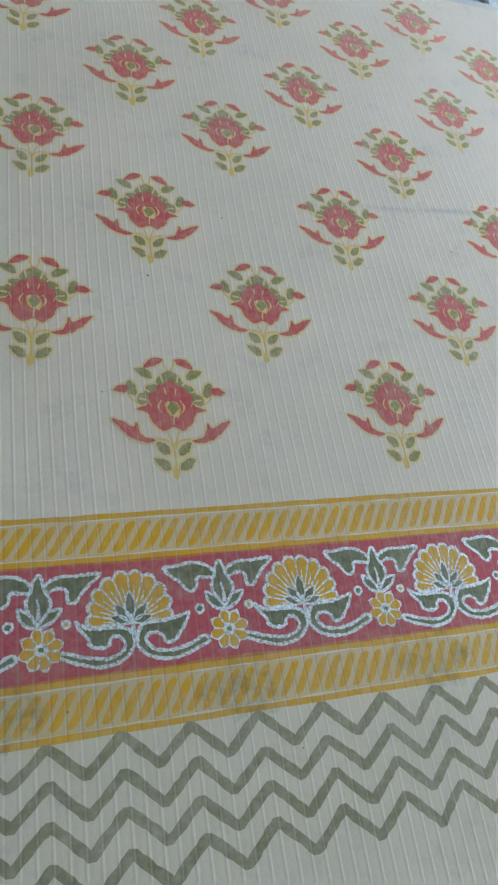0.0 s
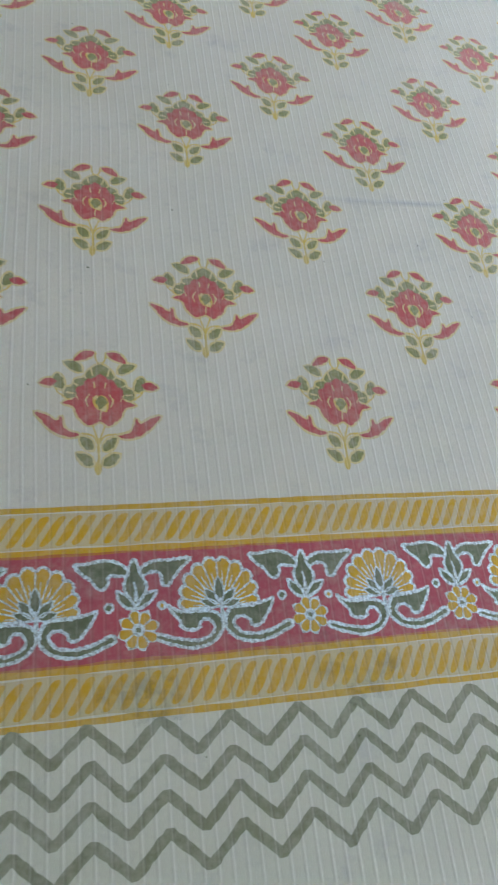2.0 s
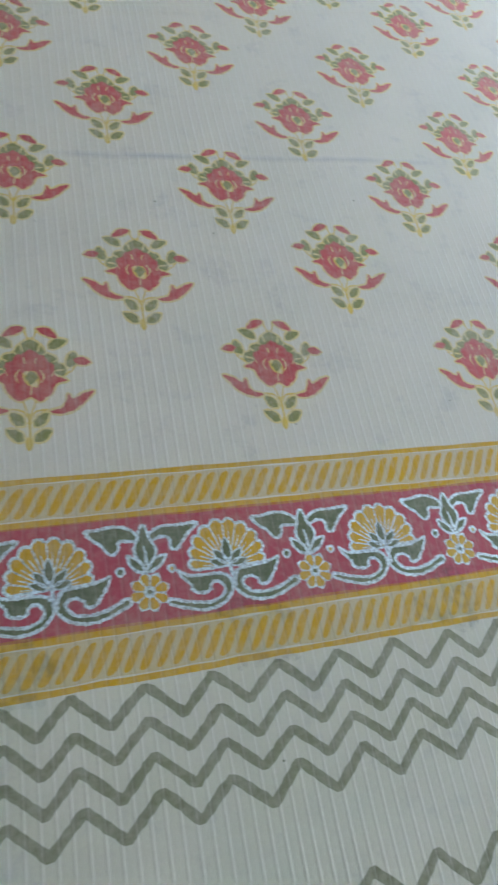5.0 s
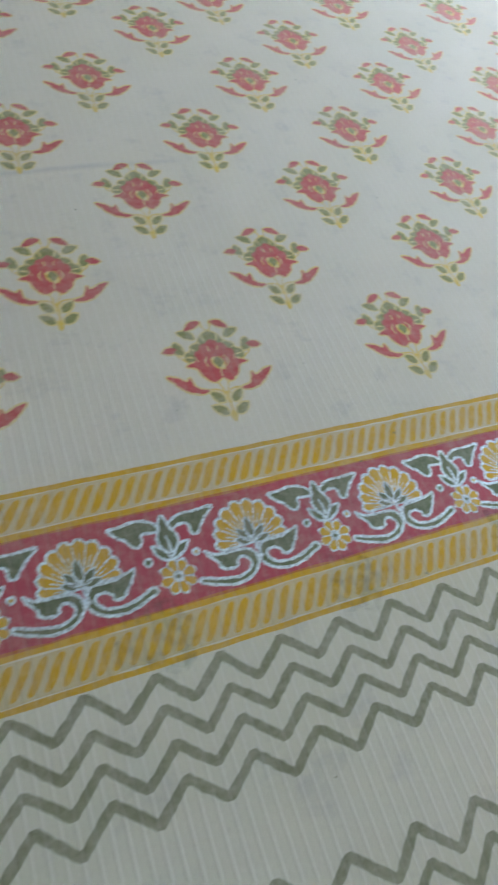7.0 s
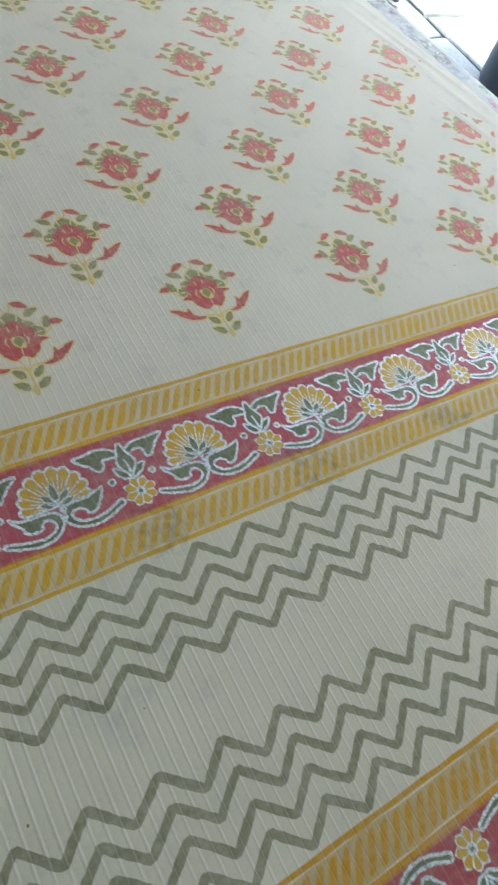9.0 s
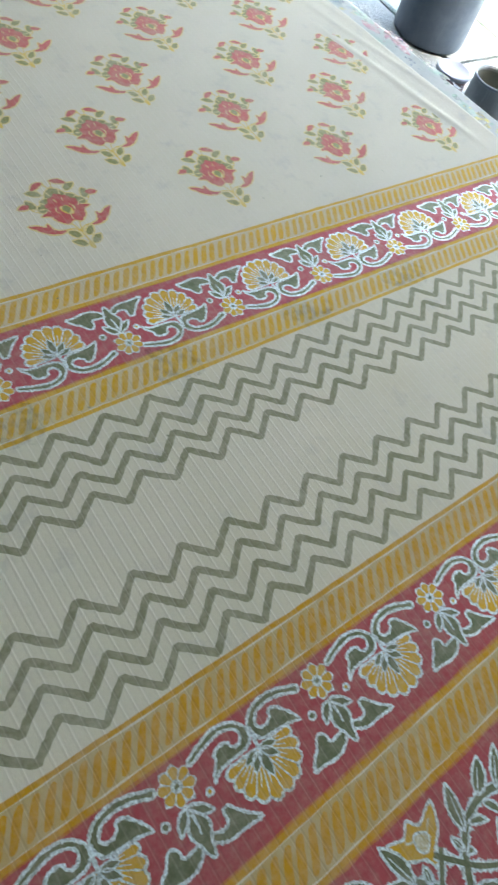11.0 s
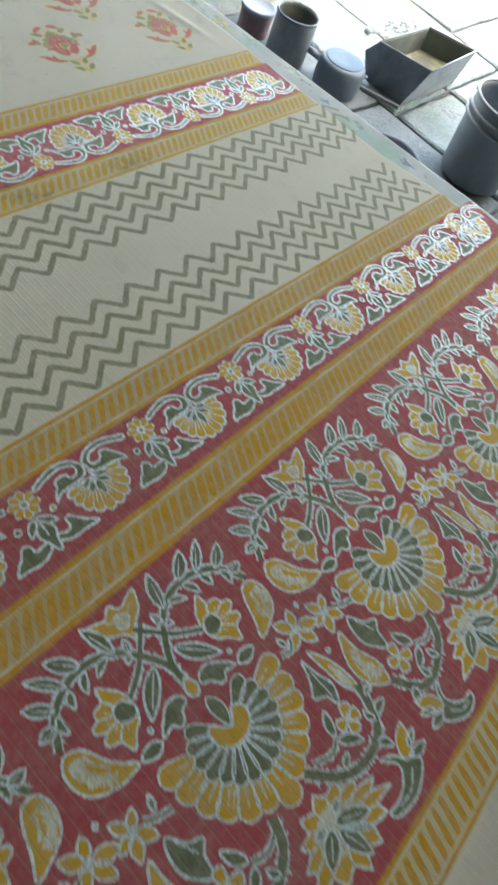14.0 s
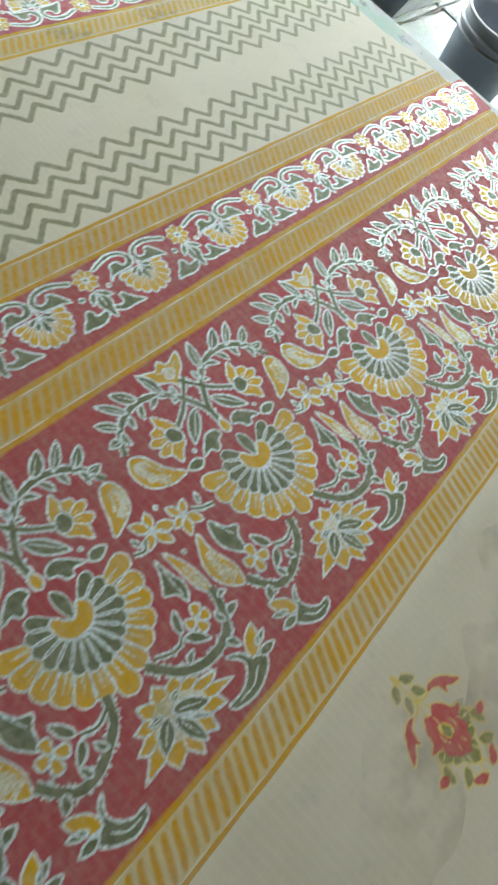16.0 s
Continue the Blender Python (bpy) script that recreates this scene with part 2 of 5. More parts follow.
class Print:
    """Flat inked shapes in millimetres, layer over layer, that become one mesh."""

    def __init__(self):
        self.verts, self.faces, self.slots, self.inks, self.count = [], [], [], [], 0

    def level(self, layer):
        self.count += 1
        return layer * 0.00003 + self.count * 4e-7

    def shape(self, outline, ink, layer):
        start, z = len(self.verts), self.level(layer)
        self.verts += [(p[0] / 1000, p[1] / 1000, z) for p in outline]
        self.faces.append(tuple(range(start, start + len(outline))))
        self.slot(ink)

    def slot(self, ink):
        if ink not in self.inks:
            self.inks.append(ink)
        self.slots.append(self.inks.index(ink))

    def line(self, points, width, ink, layer, closed=False, uneven=0.22, taper=0.0):
        p = [Vector(q) for q in points]
        ragged = ink in (M_WHITE, M_CHALK) and len(p) > 2
        if ragged:                                  # the light paste dries in grains along a ragged edge
            fine = []
            for a, b in zip(p, p[1:] + (p[:1] if closed else [])):
                steps = max(1, round((b - a).length / 1.15))
                fine += [a.lerp(b, k / steps) for k in range(steps)]
            p = fine + ([] if closed else p[-1:])
        n, start, z = len(p), len(self.verts), self.level(layer)
        for i in range(n):
            a = p[(i - 1) % n] if closed or i else p[0]
            b = p[(i + 1) % n] if closed or i < n - 1 else p[-1]
            way = (b - a).normalized() if (b - a).length > 1e-9 else Vector((1, 0))
            side = Vector((-way.y, way.x)) * (0.5 * width * (1 + random.uniform(-uneven, uneven)) * (1 - taper * i / n))
            jag = (random.uniform(0.66, 1.34), random.uniform(0.66, 1.34)) if ragged else (1, 1)
            for q in (p[i] + side * jag[0], p[i] - side * jag[1]):
                self.verts.append((q.x / 1000, q.y / 1000, z + i * 6e-8 + (GRAIN.uniform(0, 1.2e-5) if ragged else 0.0)))
        for i in range(n if closed else n - 1):
            j = (i + 1) % n
            self.faces.append((start + 2 * i, start + 2 * i + 1, start + 2 * j + 1, start + 2 * j))
            self.slot(ink)

    def edged(self, outline, ink, layer=2, width=1.8, rim=None):
        """A shape with its light outline."""
        self.shape(outline, ink, layer)
        self.line(outline, width, rim or M_WHITE, layer + 1, closed=True)

    def mesh(self, name):
        me = bpy.data.meshes.new(name)
        me.from_pydata(self.verts, [], self.faces)
        for ink in self.inks:
            me.materials.append(ink)
        me.polygons.foreach_set("material_index", self.slots)
        me.update()
        # every face looks up
        bm = bmesh.new()
        bm.from_mesh(me)
        for f in bm.faces:
            if f.normal.z < 0:
                f.normal_flip()
        bm.to_mesh(me)
        bm.free()
        return me


def child(name, mesh, parent, place=(0, 0, 0), turn=0.0, scale=(1, 1, 1), label=""):
    ob = new(name, mesh)
    ob.parent = parent
    ob.location, ob.rotation_euler, ob.scale = place, (0, 0, turn), scale
    return tagged(ob, label) if label else ob


def part(name, bm, material, parent, label=""):
    """Links a bmesh as one mesh object under a thing or a part."""
    me = bpy.data.meshes.new(name)
    bm.to_mesh(me)
    bm.free()
    for m in material if isinstance(material, (list, tuple)) else [material]:
        me.materials.append(m)
    ob = new(name, me)
    ob.parent = parent
    return tagged(ob, label) if label else ob


def thing(name, place, label, category, group="", turn=0.0):
    ob = new(name)
    ob.location = place
    ob.rotation_euler = (0, 0, radians(turn))
    return tagged(ob, label, category, group)


# ---- the place: floor, walls, roof ----
def slab_box(bm, x0, x1, y0, y1, z0, z1):
    vs = [bm.verts.new(v) for v in ((x0, y0, z0), (x1, y0, z0), (x1, y1, z0), (x0, y1, z0), (x0, y0, z1), (x1, y0, z1), (x1, y1, z1), (x0, y1, z1))]
    for f in ((0, 3, 2, 1), (4, 5, 6, 7), (0, 1, 5, 4), (1, 2, 6, 5), (2, 3, 7, 6), (3, 0, 4, 7)):
        bm.faces.new([vs[i] for i in f])
    return vs


def structure(name, bm, material, label, category):
    ob = part(name, bm, material, None)
    return tagged(ob, label, category, kind="structure")


def m_stone():
    n = Nodes("paving_stone")
    info = n.add("ShaderNodeObjectInfo")
    tone = n.mix(info.outputs["Random"], (0.165, 0.235, 0.275), (0.245, 0.32, 0.355))
    tone = n.mix(n.ramp(n.noise(3.0, 5.0, 0.6), 0.35, 0.7), tone, (0.10, 0.145, 0.17))
    tone = n.mix(n.math('MULTIPLY', n.ramp(n.noise(5.0, 5.0, 0.68), 0.50, 0.62), 0.8), tone, (0.12, 0.215, 0.20))
    tone = n.mix(n.ramp(n.noise(60.0, 5.0, 0.7), 0.50, 0.70, 0.0, 0.55), tone, (0.16, 0.17, 0.17))
    crack = n.add("ShaderNodeTexVoronoi", feature='DISTANCE_TO_EDGE')
    bent = n.add("ShaderNodeVectorMath", operation='ADD')
    n.put(bent.inputs[0], n.place)
    n.put(bent.inputs[1], n.noise(2.5, 4.0, 0.6, colour=True))
    n.put(crack.inputs["Vector"], bent.outputs[0])
    crack.inputs["Scale"].default_value = 2.2
    tone = n.mix(n.ramp(crack.outputs["Distance"], 0.0, 0.022, 0.45, 0.0), tone, (0.07, 0.07, 0.07))
    n.bump(n.noise(16.0, 7.0, 0.75), 0.9, 0.02)
    return n.done(tone, 0.75)


def m_plain(name, a, b, scale=4.0, rough=0.8, bump=0.003):
    n = Nodes(name)
    tone = n.mix(n.ramp(n.noise(scale, 5.0, 0.6), 0.3, 0.7), a, b)
    tone = n.mix(n.ramp(n.noise(scale * 14, 4.0, 0.7), 0.5, 0.8, 0.0, 0.4), tone, tuple(v * 0.6 for v in a))
    n.bump(n.noise(scale * 9, 5.0, 0.65), 0.5, bump)
    return n.done(tone, rough)


M_STONE = m_stone()
# rough cement, darkened so that its colour takes in the roof's shade
M_CEMENT = m_plain("rough_cement_shaded", (0.085, 0.120, 0.138), (0.155, 0.195, 0.215), 5.0, 0.9, 0.02)
M_EARTH = m_plain("joint_earth", (0.05, 0.055, 0.06), (0.09, 0.095, 0.10), 6.0, 0.95, 0.006)
M_PLASTER = m_plain("old_plaster", (0.12, 0.115, 0.10), (0.17, 0.16, 0.14), 2.0, 0.9)
M_ROOF = m_plain("roof_underside", (0.12, 0.10, 0.08), (0.18, 0.15, 0.125), 2.0, 0.9)

bm = bmesh.new()
vs = [bm.verts.new(v) for v in ((-60, -60, -0.03), (60, -60, -0.03), (60, 60, -0.03), (-60, 60, -0.03))]
bm.faces.new(vs)
structure("ground", bm, M_EARTH, "dark earth under the stone paving of the yard", "ground")

bm = bmesh.new()
slab_box(bm, -1.9, -1.7, -2.6, 3.8, -0.03, 2.5)
structure("wall_west", bm, M_PLASTER, "plain old plaster wall behind the printing table", "wall")
bm = bmesh.new()
slab_box(bm, -1.7, 6.0, -2.6, -2.4, -0.03, 2.5)
structure("wall_south", bm, M_PLASTER, "plain old plaster wall closing the workshop", "wall")
bm = bmesh.new()
slab_box(bm, -1.7, 2.95, 3.6, 3.8, -0.03, 2.5)
structure("wall_north", bm, M_PLASTER, "plain old plaster wall at the far end of the workshop", "wall")
# unseen roof; its wing and edge are laid out to shade the yard things
bm = bmesh.new()
outline = [(-1.9, -2.6), (6.0, -2.6), (6.0, -0.55), (3.6, -0.55), (3.15, -0.2), (3.15, 3.8), (-1.9, 3.8)]
low, high = [[bm.verts.new((x, y, z)) for x, y in outline] for z in (2.5, 2.62)]
bm.faces.new(reversed(low)), bm.faces.new(high)
for i in range(len(outline)):
    j = (i + 1) % len(outline)
    bm.faces.new((low[i], low[j], high[j], high[i]))
structure("ceiling", bm, M_ROOF, "unseen dark roof over the printing table, with a wing added to shade the yard", "ceiling")


# ---- the table ----
def edge_x(y):
    return EDGE + SKEW * y


Y0, Y1, X0 = -1.55, 0.860, -1.05      # extent of the table
CLOTH_Y0, CLOTH_Y1, CLOTH_X0 = -1.45, 0.845, -0.98
HEM = ((-1.5, 0.030), (-0.60, 0.030), (-0.417, 0.034), (-0.33, 0.042), (-0.279, 0.047), (-0.23, 0.053), (-0.187, 0.058), (-0.12, 0.054), (-0.05, 0.047), (0.06, 0.050), (0.147, 0.043), (0.22, 0.041), (0.35, 0.046), (0.9, 0.056))     # bare strip beside the cloth


def m_cover():
    """White table cover that years of printing have stained in many colours."""
    n = Nodes("stained_cover")
    tone = n.mix(n.ramp(n.noise(7.0, 5.0, 0.6), 0.35, 0.7), (0.50, 0.53, 0.52), (0.33, 0.365, 0.365))
    for seed, ink, low, high in ((3.1, (0.20, 0.42, 0.32), 0.55, 0.66), (7.7, (0.50, 0.10, 0.18), 0.61, 0.70), (12.3, (0.62, 0.52, 0.06), 0.64, 0.70), (17.9, (0.16, 0.17, 0.30), 0.60, 0.72)):
        shift = n.add("ShaderNodeVectorMath", operation='ADD')
        n.put(shift.inputs[0], n.place)
        shift.inputs[1].default_value = (seed, seed * 1.7, 0)
        tone = n.mix(n.math('MULTIPLY', n.ramp(n.noise(9.0, 4.0, 0.6, shift.outputs[0]), low, high), 0.62), tone, ink)
    n.bump(n.noise(90.0, 4.0, 0.6), 0.3, 0.001)
    return n.done(tone, 0.75, Specular_IOR_Level=0.25)


M_COVER = m_cover()
M_WOOD = m_plain("table_wood", (0.17, 0.12, 0.08), (0.26, 0.19, 0.13), 5.0, 0.7)

table = thing("printing_table", (0, 0, 0), "long wooden block-printing table with a stained white cover", "table")
bm = bmesh.new()
outline = [(X0, Y0), (edge_x(Y0) - 0.012, Y0), (edge_x(Y1) - 0.012, Y1), (X0, Y1)]
low = [bm.verts.new((x, y, TOP - 0.055)) for x, y in outline]
high = [bm.verts.new((x, y, TOP - 0.012)) for x, y in outline]
bm.faces.new(reversed(low)), bm.faces.new(high)
for i in range(4):
    bm.faces.new((low[i], low[(i + 1) % 4], high[(i + 1) % 4], high[i]))
part("tabletop", bm, M_WOOD, table)
# the cover lies on the top and is wrapped over the rim
bm = bmesh.new()
rings = []
for inset, z in ((0.004, TOP - 0.05), (-0.004, TOP - 0.035), (-0.004, TOP - 0.011), (-0.001, TOP - 0.003), (0.005, TOP - 0.0008), (0.012, TOP - 0.0008)):
    ring = [(X0 + inset, Y0 + inset), (edge_x(Y0) - inset, Y0 + inset), (edge_x(Y1) - inset, Y1 - inset), (X0 + inset, Y1 - inset)]
    rings.append([bm.verts.new((x, y, z)) for x, y in ring])
for a, b in zip(rings, rings[1:]):
    for i in range(4):
        bm.faces.new((a[i], a[(i + 1) % 4], b[(i + 1) % 4], b[i]))
bm.faces.new(rings[-1])
part("cover_sheet", bm, M_COVER, table, "white cover blotched with old dye")
for x, y in ((X0 + 0.08, Y0 + 0.08), (X0 + 0.08, Y1 - 0.08), (edge_x(Y0) - 0.14, Y0 + 0.08), (edge_x(Y1) - 0.14, Y1 - 0.08)):
    bm = bmesh.new()
    slab_box(bm, x - 0.045, x + 0.045, y - 0.045, y + 0.045, -0.01, TOP - 0.055)
    part("leg", bm, M_WOOD, table)
bm = bmesh.new()
slab_box(bm, X0 + 0.05, edge_x(Y1) - 0.12, Y1 - 0.12, Y1 - 0.08, TOP - 0.17, TOP - 0.056)
part("apron", bm, M_WOOD, table)
bm = bmesh.new()
slab_box(bm, X0 + 0.05, edge_x(Y1) - 0.12, Y0 + 0.08, Y0 + 0.12, TOP - 0.17, TOP - 0.056)
part("apron", bm, M_WOOD, table)


# ---- the printed cloth ----
def cloth_end(y):
    """Where the cloth's side hem runs."""
    return edge_x(y) - float(np.interp(y, [a for a, _ in HEM], [b for _, b in HEM])) + 0.002 * math.sin(17 * y)


PUCKERS = ((1.395, 0.33, 0.16, 0.0015), (1.405, 0.45, 0.13, 0.0012), (1.418, 0.22, 0.11, 0.0017), (1.43, 0.18, 0.07, 0.0013), (1.37, 0.62, 0.20, 0.0013), (1.385, 0.74, 0.12, 0.0011), (1.45, 0.30, 0.12, 0.0014), (1.41, 0.56, 0.14, 0.0015))


def lift(x, y):
    """Puckers of the stretched cloth along its pinned hem."""
    h = 0.0
    for px, py, length, height in PUCKERS:
        v = (y - py) / length
        if abs(v) < 1:
            u = (x - px + 0.28 * (y - py)) / 0.0075
            h += height * math.exp(-u * u) * (1 - v * v) ** 2 * 0.62
    return h


cols = [CLOTH_X0 + (1.34 - CLOTH_X0) * i / 40 for i in range(41)] + [None] * 60
rows = [CLOTH_Y0 + (CLOTH_Y1 - CLOTH_Y0) * j / 150 for j in range(151)]
verts, faces = [], []
for y in rows:
    end = cloth_end(y)
    for i, x in enumerate(cols):
        if x is None:
            x = 1.34 + (end - 1.34) * (i - 40) / 60
        yy = y + (0.004 * math.sin(9 * x) if y == rows[-1] else 0)
        verts.append((x, yy, TOP + lift(x, yy)))
wide = len(cols)
for j in range(len(rows) - 1):
    for i in range(wide - 1):
        a = j * wide + i
        faces.append((a, a + 1, a + 1 + wide, a + wide))
# turned hem: the sheet has a thin rim down to the cover
rim = [j * wide + wide - 1 for j in range(len(rows))]
for j, k in zip(rim, rim[1:]):
    n0 = len(verts)
    for q in (j, k):
        x, y, z = verts[q]
        verts.append((x + 0.002, y, TOP - 0.0007))
    faces.append((j, n0, n0 + 1, k))
me = bpy.data.meshes.new("printed_cloth")
me.from_pydata(verts, [], faces)
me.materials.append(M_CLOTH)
me.polygons.foreach_set("use_smooth", [True] * len(faces))
cloth = new("printed_cloth", me)
tagged(cloth, "cream striped cotton cloth, block-printed in red, yellow, green", "cloth")


def drift(x, y):
    """How far the bands stray where the printer's rule slipped (millimetres)."""
    if y < -700:
        top = float(np.interp(x, (550, 750, 900, 1050, 1300), (-752.5, -749.5, -745.0, -737.0, -733.0))) + 745.5
        low = float(np.interp(x, (550, 620, 800, 950, 1200), (-797.0, -796.0, -789.0, -785.0, -779.0))) + 790.0
        return low + (top - low) * (y + 790) / 44.5
    if -450 < y < -400:
        top = float(np.interp(x, (600, 750, 1000, 1500), (-412.5, -410.5, -406.5, -403.5))) + 406.2
        low = float(np.interp(x, (600, 800, 1000, 1500), (-454.0, -453.0, -449.5, -438.5))) + 443.5
        return low + (top - low) * (y + 443.5) / 37.3
    return -3.0 * min(1, max(0, (200 - x) / 300)) * min(1, max(0, (y - 30) / 50))


def strip(name, y0, y1, ink, layer, label="", parent=None, wave=0.0, over=-0.001):
    """A printed band that runs the length of the cloth, its edges a little uneven."""
    p = Print()
    n = 160
    xs = [CLOTH_X0 + (cloth_end((y0 + y1) / 2) + over - CLOTH_X0) * i / n for i in range(n + 1)]
    rag = lambda: random.uniform(-0.5, 0.5) * wave
    lower = [(x * 1000, y0 * 1000 + rag() + drift(x * 1000, y0 * 1000)) for x in xs]
    upper = [(x * 1000, y1 * 1000 + rag() + drift(x * 1000, y1 * 1000)) for x in xs]
    z = p.level(layer)
    p.verts = [(x / 1000, y / 1000, z) for x, y in lower + upper]
    for i in range(n):
        p.faces.append((i, i + 1, n + 2 + i, n + 1 + i))
        p.slot(ink)
    return child(name, p.mesh(name), parent or cloth, (0, 0, TOP), label=label)


def hatch(y0, y1, lean, parent, thick, over=-0.008):
    """Slanting yellow dashes between two lines."""
    p = Print()
    x, k = -987.0, 0
    while x < (cloth_end(y0) + over) * 1000:
        slant = float(np.interp(x, (650, 800), (15.0, 8.8))) if y1 < -0.7 else lean
        top, low = (x + slant / 2, y1 * 1000 + drift(x, y1 * 1000)), (x - slant / 2, y0 * 1000 + drift(x, y0 * 1000))
        w = thick * random.uniform(0.92, 1.1)
        s = Vector((top[0] - low[0], top[1] - low[1])).normalized() * 1.6
        j = lambda: random.uniform(-0.5, 0.5)
        q = lambda t, side: (low[0] + (top[0] - low[0]) * t + side * w * 0.5 * (1 - abs(2 * t - 1) ** 7 * 0.3) + j() * 0.8 + 0.3 * math.sin(6.3 * t), low[1] + (top[1] - low[1]) * t + j() * 0.8)
        p.shape(smooth([q(0.06, -1), (low[0], low[1] - 0.4), q(0.06, 1), q(0.35, 1), q(0.65, 1), q(0.94, 1), (top[0], top[1] + 0.4), q(0.94, -1), q(0.65, -1), q(0.35, -1)], True, 2), M_OCHRE if y0 < -0.2 else M_YELLOW, 1)
        x += (10.9 if y0 > -0.2 else 11.4) + random.uniform(-0.5, 0.5)
        k += 1
    return child("hatched_stripe", p.mesh("hatched_stripe"), parent, (0, 0, TOP), label="slanting yellow dashes")


def yellow_band(y0, y1, lean, thick=6.4, over=-0.001, red_above=False, red_below=False):
    """Two yellow lines with dashes between."""
    ink = M_OCHRE if y0 < -0.2 else M_YELLOW
    strip("yellow_line", y1 - 0.0042, y1, ink, 1.25, wave=0.9, over=over)
    strip("yellow_line", y0, y0 + 0.0042, ink, 1.5, wave=0.9, over=over)
    if red_above:
        strip("dye_bleed", y1 - 0.002, y1 + 0.0016, M_BLEED, 1.1, "orange bleed of dye", wave=1.6, over=over)
    if red_below:
        strip("dye_bleed", y0 - 0.0016, y0 + 0.002, M_BLEED, 1.15, "orange bleed of dye", wave=1.6, over=over)
    hatch(y0 + 0.0070, y1 - 0.0072, lean, cloth, thick + 0.6, over - 0.006)
    strip("yellow_wash", y0 + 0.005, y1 - 0.005, M_TINT if -0.5 < y0 < -0.2 else M_WASH, 0.4, "thin yellow tint", wave=1.5, over=over)


def upper_tips(k):
    """Where the k-th point lies: the block was set down a little unevenly."""
    return float(np.interp(k, (-22, 0, 2, 3, 5, 8, 12, 14, 18, 21, 24, 28, 33, 36), (-1.026, -0.035, 0.057, 0.105, 0.192, 0.332, 0.517, 0.610, 0.797, 0.933, 1.067, 1.247, 1.460, 1.588)))


def lower_tips(k):
    return float(np.interp(k, (-40, -5, -3, -1, 1, 3, 6, 10, 13, 21, 24), (-1.310, 0.320, 0.414, 0.507, 0.606, 0.699, 0.838, 1.022, 1.157, 1.490, 1.615)))


def upper_rise(x):
    return float(np.interp(x, (-0.15, 0.1, 0.3, 0.5, 0.7, 0.9), (3.6, 1.2, 0.3, 0.0, -2.0, -1.0)))


def lower_rise(x):
    return float(np.interp(x, (0.3, 0.5, 0.57, 0.65, 0.8, 1.0), (4.0, 3.5, -1.0, -2.0, -0.5, 0.0)))


def zigzag(y, parent, tips, rise, deep, over=-0.004, shift=0.0):
    """One printed zigzag line, whose points lie at y (above) and deep millimetres below."""
    p = Print()
    pts, k = [], -80
    while tips(k / 2) + shift < cloth_end(y) + over:
        if tips(k / 2) > CLOTH_X0:
            pts.append(Vector(((tips(k / 2) + shift) * 1000 + random.uniform(-0.9, 0.9), y * 1000 + rise(tips(k / 2)) - (deep if k % 2 else 0) + random.uniform(-0.8, 0.8))))
        k += 1
    fine = []
    for a, b in zip(pts, pts[1:]):
        bow = random.uniform(-0.7, 0.7)
        fine += [a.lerp(b, t) + Vector((random.uniform(-0.25, 0.25), bow * math.sin(math.pi * t) + random.uniform(-0.25, 0.25))) for t in (0.04, 0.16, 0.28, 0.4, 0.52, 0.64, 0.76, 0.88, 0.96)]
    p.line(fine, 6.3, M_ZIG, 1, uneven=0.14)
    return child("zigzag_line", p.mesh("zigzag_line"), parent, (0, 0, TOP), label="grey-green zigzag line")


for k in range(4):
    zigzag(-0.0597 - 0.0213 * k, cloth, upper_tips, upper_rise, 20.5, 0.034 - 0.006 * k, 0.0007 * k)
for k in range(4):
    zigzag(-0.1985 - 0.0220 * k, cloth, lower_tips, lower_rise, 21.5, -0.001, 0.0004 * k)

yellow_band(0.058, 0.0945, 14, 5.8, red_below=True)
yellow_band(-0.0555, -0.0195, 13.5, 5.8, red_above=True)
band = strip("red_band", -0.0195, 0.0582, M_PINK, 1, "brick-red printed band", wave=0.6)
yellow_band(-0.329, -0.292, 15, 6.0, red_below=True)
band2 = strip("red_band", -0.4065, -0.3288, M_RED, 1, "brick-red printed band", wave=0.6, over=0.026)
yellow_band(-0.4435, -0.4062, 15.5, 7.2, 0.012, True, True)
panel = strip("red_panel", -0.7457, -0.4433, M_RED, 1, "wide brick-red printed panel", wave=0.6, over=0.025)
yellow_band(-0.790, -0.7455, 9, 5.6, red_above=True)


# green ink that has strayed over the yellow dashes
for x in (-0.16, 0.004, 0.153, 0.325, 0.482, 0.638, 0.795, 0.967, 1.12):
    p = Print()
    p.shape(smooth(blob((0, 0), 26, 14, 0.3, 1.1), True, 3), M_GHOST, 4)
    child("ink_smudge", p.mesh("ink_smudge"), cloth, (x, -0.036, TOP), label="faint green smudge")


# specks of dirt and stray ink
for _ in range(70):
    p = Print()
    p.shape(blob((0, 0), random.uniform(0.5, 1.1), 7, 0.35), M_GREEN, 3)
    x, y = random.uniform(-0.2, 1.4), random.uniform(-0.29, 0.75)
    child("ink_speck", p.mesh("ink_speck"), cloth, (x, y, TOP + 0.0001))


# brown dirt rubbed into the lower field
for x, y, r, s in ((0.92, -0.87, 60, 1.6), (1.10, -0.90, 75, 1.5), (1.25, -0.85, 45, 2.0), (0.78, -0.93, 60, 1.4), (1.02, -1.03, 80, 1.5), (0.62, -0.90, 50, 1.8)):
    p = Print()
    p.shape(smooth(blob((0, 0), r, 14, 0.3, s, radians(20)), True, 3), M_SMEAR, 4)
    child("dirt_smear", p.mesh("dirt_smear"), cloth, (x, y, TOP), label="faint brown smear of dirt")


